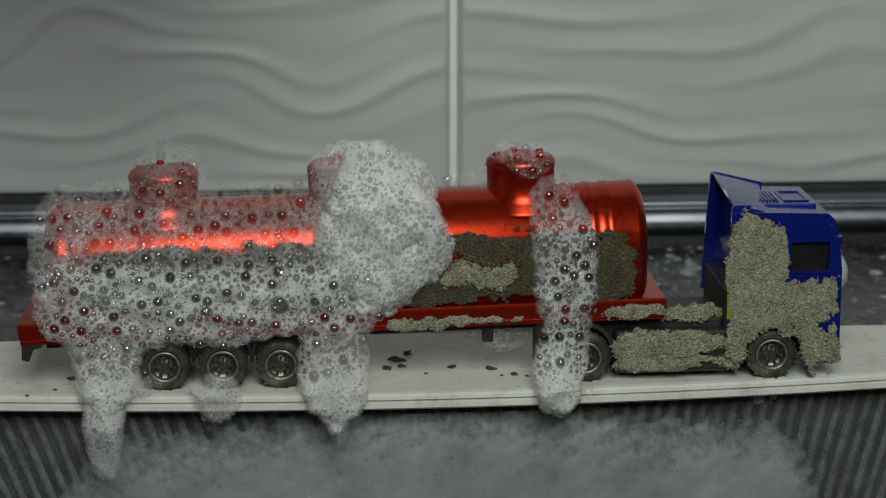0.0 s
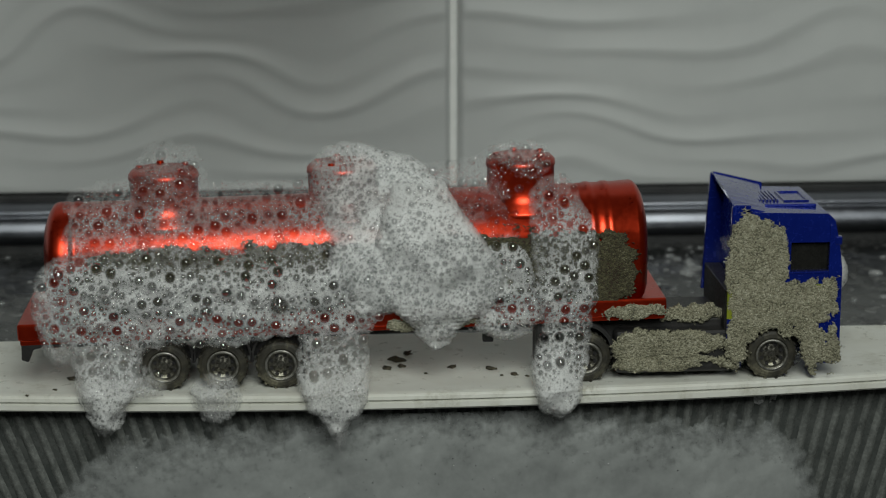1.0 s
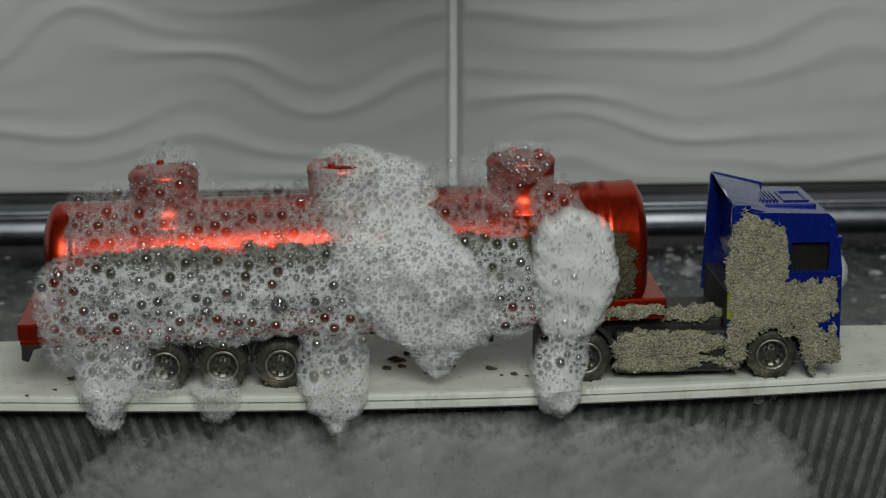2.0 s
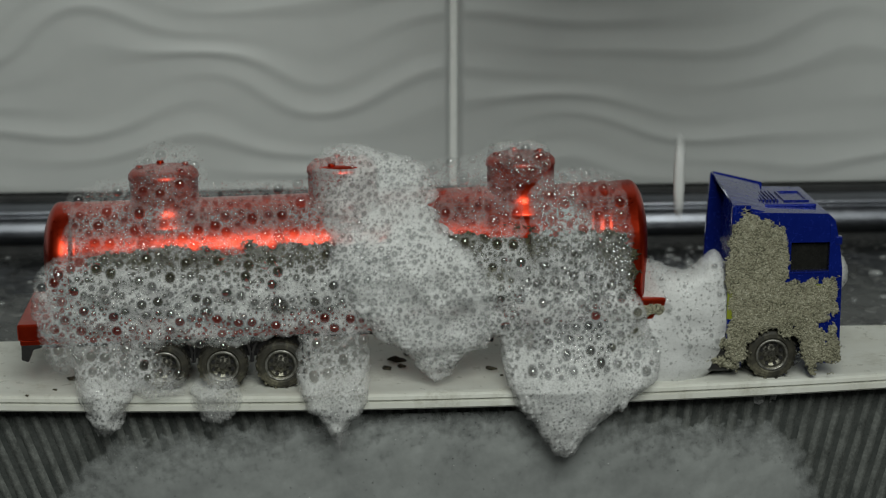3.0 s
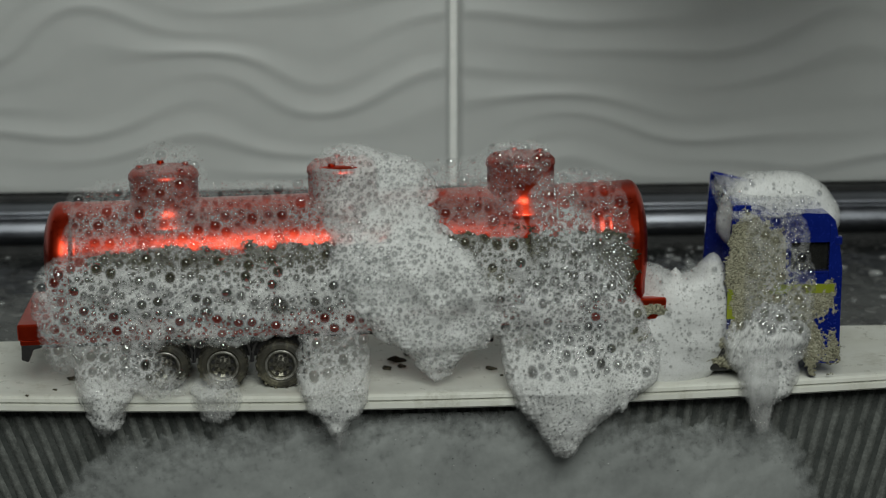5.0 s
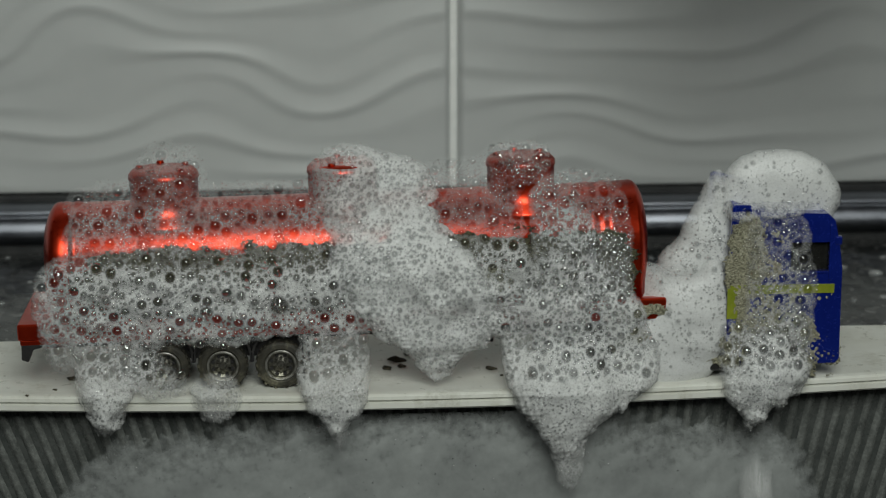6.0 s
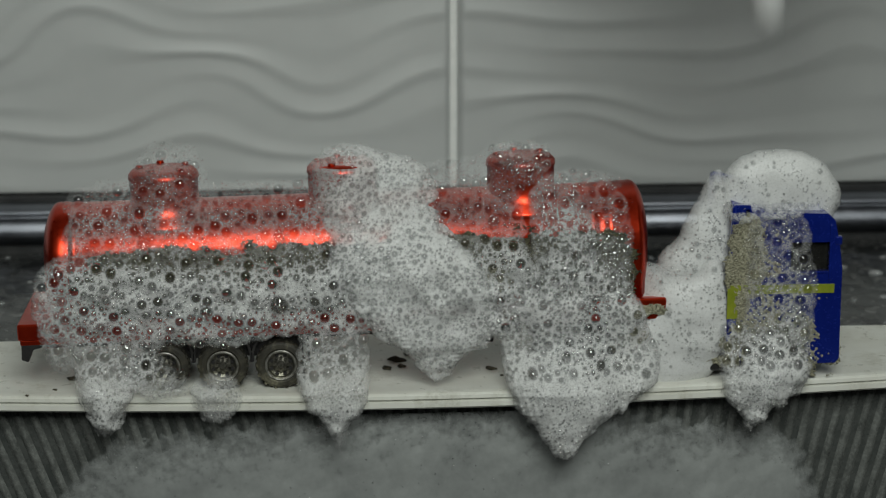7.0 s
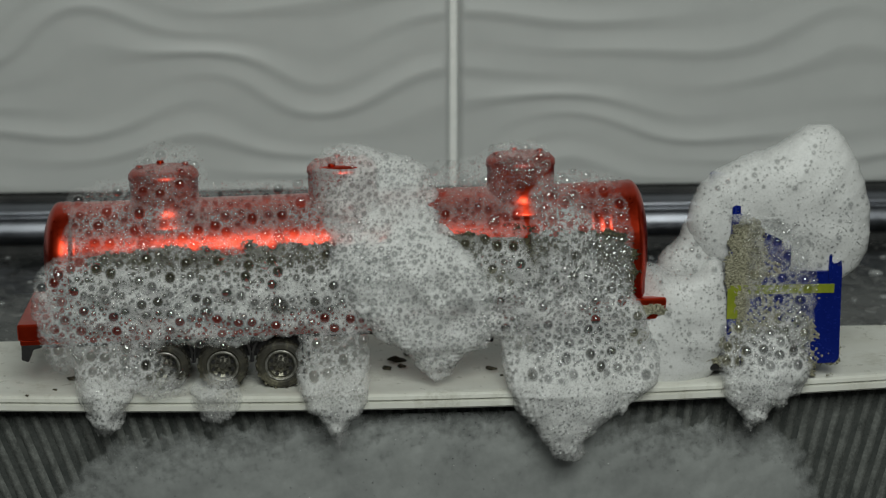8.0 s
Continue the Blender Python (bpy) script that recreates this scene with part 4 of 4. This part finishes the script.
heap = foam("foam_mound", HEAP, 231, 600, FOAMDENSE, "big fresh heap of white foam on the cab", 10, 10, edge=0.15, large=0.9, tail=3.2, blend=4.0, lumpy=0.03, flat=6)
front_film = foam("foam_film", thinned(FRONTFILM, 30, 0.7), 251, 3276, FOAMTHIN, "thin bubbly foam film on the tank front", 4)
wheel_foam = foam("foam_clump", WHEELFOAM, 261, 665, FOAM, "bubbly foam clump beside the rear wheel", 4)
foam("foam_dab", DAB, 271, 500, FOAMTHIN, "dab of bubbles on top of the front filler dome", 3, 2)


def soap_bubble(x, z, r):
    ob = from_arrays("soap_bubble", BIGBALL[0] * r, BIGBALL[1], BUBBLE)
    ob.location = (x * MM, (float(cling(np.array(x), np.array(z))) - 3.2) * MM, z * MM)
    return tagged(ob, "large clear soap bubble sitting in the foam", "soap bubble", "large soap bubbles")


big_bubbles = [soap_bubble(*b0) for b0 in BIG]


# falling streams of foam, one long drop each
def stream(x, y, z_low, length, width, seed):
    rng = np.random.default_rng(seed)
    prof = [(0.02, 0)]
    for i in range(1, 18):
        u = i / 18
        prof.append((width * 0.5 * u ** 0.35 * (1.05 - 0.6 * u) * (1 + 0.08 * math.sin(i * 1.3 + seed)) + 0.1, length * u))
    prof.append((0.02, length))
    bm = lathe(prof, 20, "z")
    w = ripple(seed, 6, 4, 12)
    for v in bm.verts:
        v.co.x += 0.5 * float(w(v.co.z, 0.0))
    ob = part("foam_stream", bm, FOAMDENSE, None, smooth=True)
    me = ob.data
    me.attributes.new("thickness", "FLOAT", "POINT").data.foreach_set("value", np.full(len(me.vertices), 0.75, np.float32))
    return tagged(ob, "falling white drop of soap foam", "foam drop", "falling foam drops")


def drip(x, z, seed, w):
    ob, front = lump("foam_drip", [(0, 0, 4.6 * w, 6, 3), (0, -6, 3.7 * w, 6, 3), (0.3, -13, 3 * w, 6, 2.6)], lambda a, b: np.clip(b + 4, 0, None) * 0.5 - 1, seed, FOAM, back=2.0, rim=3, edge=0.3)
    bubbles(front, 160, seed + 50, ob, large=0.8)
    return tagged(ob, "drop of foam hanging from the shelf edge", "foam drip", "foam drips")


# an unseen bottle above the lorry, added for its soft moving shade
def shade_bottle():
    ob = tagged(new("shade_bottle"), "unseen grey bottle added to shade the tiled wall", "bottle")
    part("body", lathe([(0, 44), (16, 44), (28, 50), (36, 64), (38, 80), (38, 190), (35, 204), (0, 206)], 40, "z"), PLASTER, ob, smooth=True)
    part("nozzle", lathe([(0, 22), (5, 22), (6.5, 36), (14, 37), (14, 47), (0, 47)], 28, "z"), DARKSEAL, ob, "dark nozzle", smooth=True)
    return ob


bottle = shade_bottle()


# ---- all that moves ----
HIGH = 340.0


def motions():
    def shift(ob, rows):
        walk(ob, [(t, pose(x * MM, y * MM, z * MM)) for t, x, y, z in rows])

    shift(lobe, [(0, -13, 2, 12), (0.2, -12, 1.5, 11), (0.4, -2, 0, 6), (0.6, 0, 0, 4), (1.0, 0, 0, 3), (1.5, 0, 0, -2), (1.7, 0, 0, -4), (2.8, 0, 0, -6), (8, 0, 0, -6)])
    shift(crown, [(0, 0, 0, -2.5), (0.4, 0, 0, -2.5), (1.5, 0, 0, -3.5), (8, 0, 0, -3.5)])
    shift(mid, [(0, 0, 14, -8), (0.6, 0, 14, -8), (1.0, 0, 2, -1), (1.2, 0, 0, 0), (8, 0, 0, -0.5)])
    shift(shoulder, [(0, 0, 3, HIGH), (1.3, 0, 3, HIGH), (1.52, 0, 3, 60), (1.6, 0, 0, 2), (1.7, 0, 0, 0), (2.2, 0, -4, -14), (2.5, 0, -17, -50), (2.7, 0, -17, -110), (8, 0, -17, -110)])
    shift(flow, [(0, 0, 2, HIGH), (1.9, 0, 2, HIGH), (2.2, 0, 0, 10), (2.8, 0, 0, 0), (8, 0, 0, -1)])
    # the wash wears three sand crusts of the cab down into the paint
    for ob in (sand_middle, sand_side, sand_arch):
        shift(ob, [(0, 0, 0, 0), (4.3, 0, 0, 0), (5.0, 0, 0.4, -0.3), (5.7, 0, 0.62, -0.6), (8, 0, 0.66, -0.6)])
    shift(sand_panel, [(0, 0, 0, 0), (3.6, 0, 0, 0), (5.0, 0, 0.2, 0), (5.7, 0, 0.36, 0), (8, 0, 0.38, 0)])
    # the largest bubble slides down a little with the froth
    x, y, z = (v / MM for v in big_bubbles[0].location)
    shift(big_bubbles[0], [(0, x + 0.5, y, z + 8), (0.4, x + 0.3, y, z + 4), (1.0, x, y, z), (8, x, y, z)])
    for ob in big_bubbles[4:6] + big_bubbles[8:11]:
        x, y, z = (v / MM for v in ob.location)
        shift(ob, [(0, x, y + 14, z), (2.3, x, y + 14, z), (2.7, x, y, z), (8, x, y, z)])
    shift(front_film, [(0, 0, 14, -8), (1.8, 0, 14, -8), (2.4, 0, 2, -1), (2.8, 0, 0, 0), (8, 0, 0, -0.5)])
    shift(tail_end, [(0, 0, 0, 0), (0.3, 0, 0, -2), (1.0, 1.5, -0.3, -16), (1.7, 2, -0.3, -18), (8, 2, -0.3, -18)])
    shift(wheel_foam, [(0, -9, 0.5, 0), (1.7, -3, 0, 0), (2.8, 0, 0, 0), (8, 0.5, 0, 0)])
    # drips: they lengthen out of the foam edge, let go and sink into the bank below
    for k, (x, y, w, falls) in enumerate(DRIPS):
        ob = drip(x, 0, 400 + k, w)
        shift(ob, [(t, x, y, h) for t, h in falls] + [(8, x, y, falls[-1][1])])
    shift(gapf, [(0, -6, 0, HIGH), (2.45, -6, 0, HIGH), (2.72, -4, 0, 8), (3.0, 0, 0, 0), (3.8, 0, 0, -0.5), (4.5, 0, 0.2, -1), (8, 0, 0.2, -1)])
    shift(roofthin, [(0, 5, 6, -18), (3.0, 5, 6, -18), (3.4, 0, 1, -1), (3.5, 0, 0, 0), (8, 0, 0, -1)])
    shift(sheet, [(0, 3, 14, -7), (3.9, 3, 14, -7), (4.25, -1, 2, 4), (4.5, 0, 0, 0), (5.8, 2, 0, -1), (8, 2, 0, -1)])
    shift(apron, [(0, 8, 16, 20), (4.6, 8, 16, 20), (5.1, 0, 2, 6), (5.8, 0, 0, 0), (8, 0, 0, 0)])
    shift(dome, [(0, 5, 7, -24), (4.4, 5, 7, -24), (5.2, 0, 1, -2), (5.8, 0, 0, 0), (8, 0, 0, 0)])
    shift(rise, [(0, 0, 0, HIGH), (4.85, 0, 0, HIGH), (5.15, 0, 0, 2), (5.8, 0, 0, 0), (8, 0, 0, 0)])
    shift(heap, [(0, -6, 0, HIGH), (7.0, -6, 0, HIGH), (7.17, -6, 0, 80), (7.26, -6, 0, 5), (7.5, -3, 0, 1), (8, 0, 0, 0)])
    # the added bottle follows where its shade should fall on the tiles
    shift(bottle, [(0, -82, -5, 128), (0.5, -52, -5, 128), (0.9, -36, -5, 129), (1.6, -12, -5, 130), (3.0, 64, -5, 128), (3.5, 104, -5, 114), (4.5, 108, -5, 118), (6.5, 106, -5, 118), (7.2, 100, -5, 128), (7.5, 98, -5, 138), (8, 80, -5, 240)])
    # drops: x, depth, start and end of the fall, resting height inside the foam below, length, width
    for k, (x, y, t0, t1, rest, length, width) in enumerate(STREAMS):
        ob = stream(x, y, 0, length, width, 300 + k)
        shift(ob, [(0, x, y, HIGH), (max(0.02, t0 - 0.35), x, y, HIGH), (t0, x, y, 118), (t1, x, y, rest), (8, x, y, rest)])


STREAMS = [(-3, 14, 0.15, 0.42, 14, 30, 8.0), (6, 14, 0.74, 1.04, 14, 30, 9.0), (31, 14, 1.40, 1.74, -75, 84, 23.0),
           (50, 12, 2.62, 2.95, -75, 84, 24.0), (66, 12, 2.88, 3.2, 8, 20, 5.0), (96, 16, 3.92, 4.23, 10, 32, 13.0),
           (87, 16, 4.43, 4.75, -12, 54, 20.0), (101, 16, 6.47, 6.74, 2, 40, 13.0), (90, 16, 6.96, 7.3, -12, 56, 20.0)]
DRIPS = [(-92, -7.0, 1.3, [(0, -5), (0.5, -7), (0.9, -12), (1.05, -60)]),
         (32, -6.5, 1.0, [(0, 340), (2.2, 340), (2.45, 0), (2.6, -12), (2.95, -70)]),
         (33, -6.0, 1.2, [(0, 340), (2.2, 340), (2.5, 2), (3.0, 2), (3.5, -8), (4.0, -14), (4.2, -18), (4.5, -21), (4.75, -80)]),
         (34, -6.0, 1.2, [(0, 340), (2.2, 340), (2.5, 4), (4.75, 2), (5.8, -9), (6.5, -14), (6.8, -26), (6.95, -70)]),
         (35, -6.0, 1.2, [(0, 340), (2.2, 340), (2.5, 4), (6.9, 2), (8.0, -3)]),
         (87, -5.5, 0.9, [(0, 340), (4.75, 340), (5.0, 4), (5.7, -6), (5.9, -9), (6.1, -50)])]
motions()
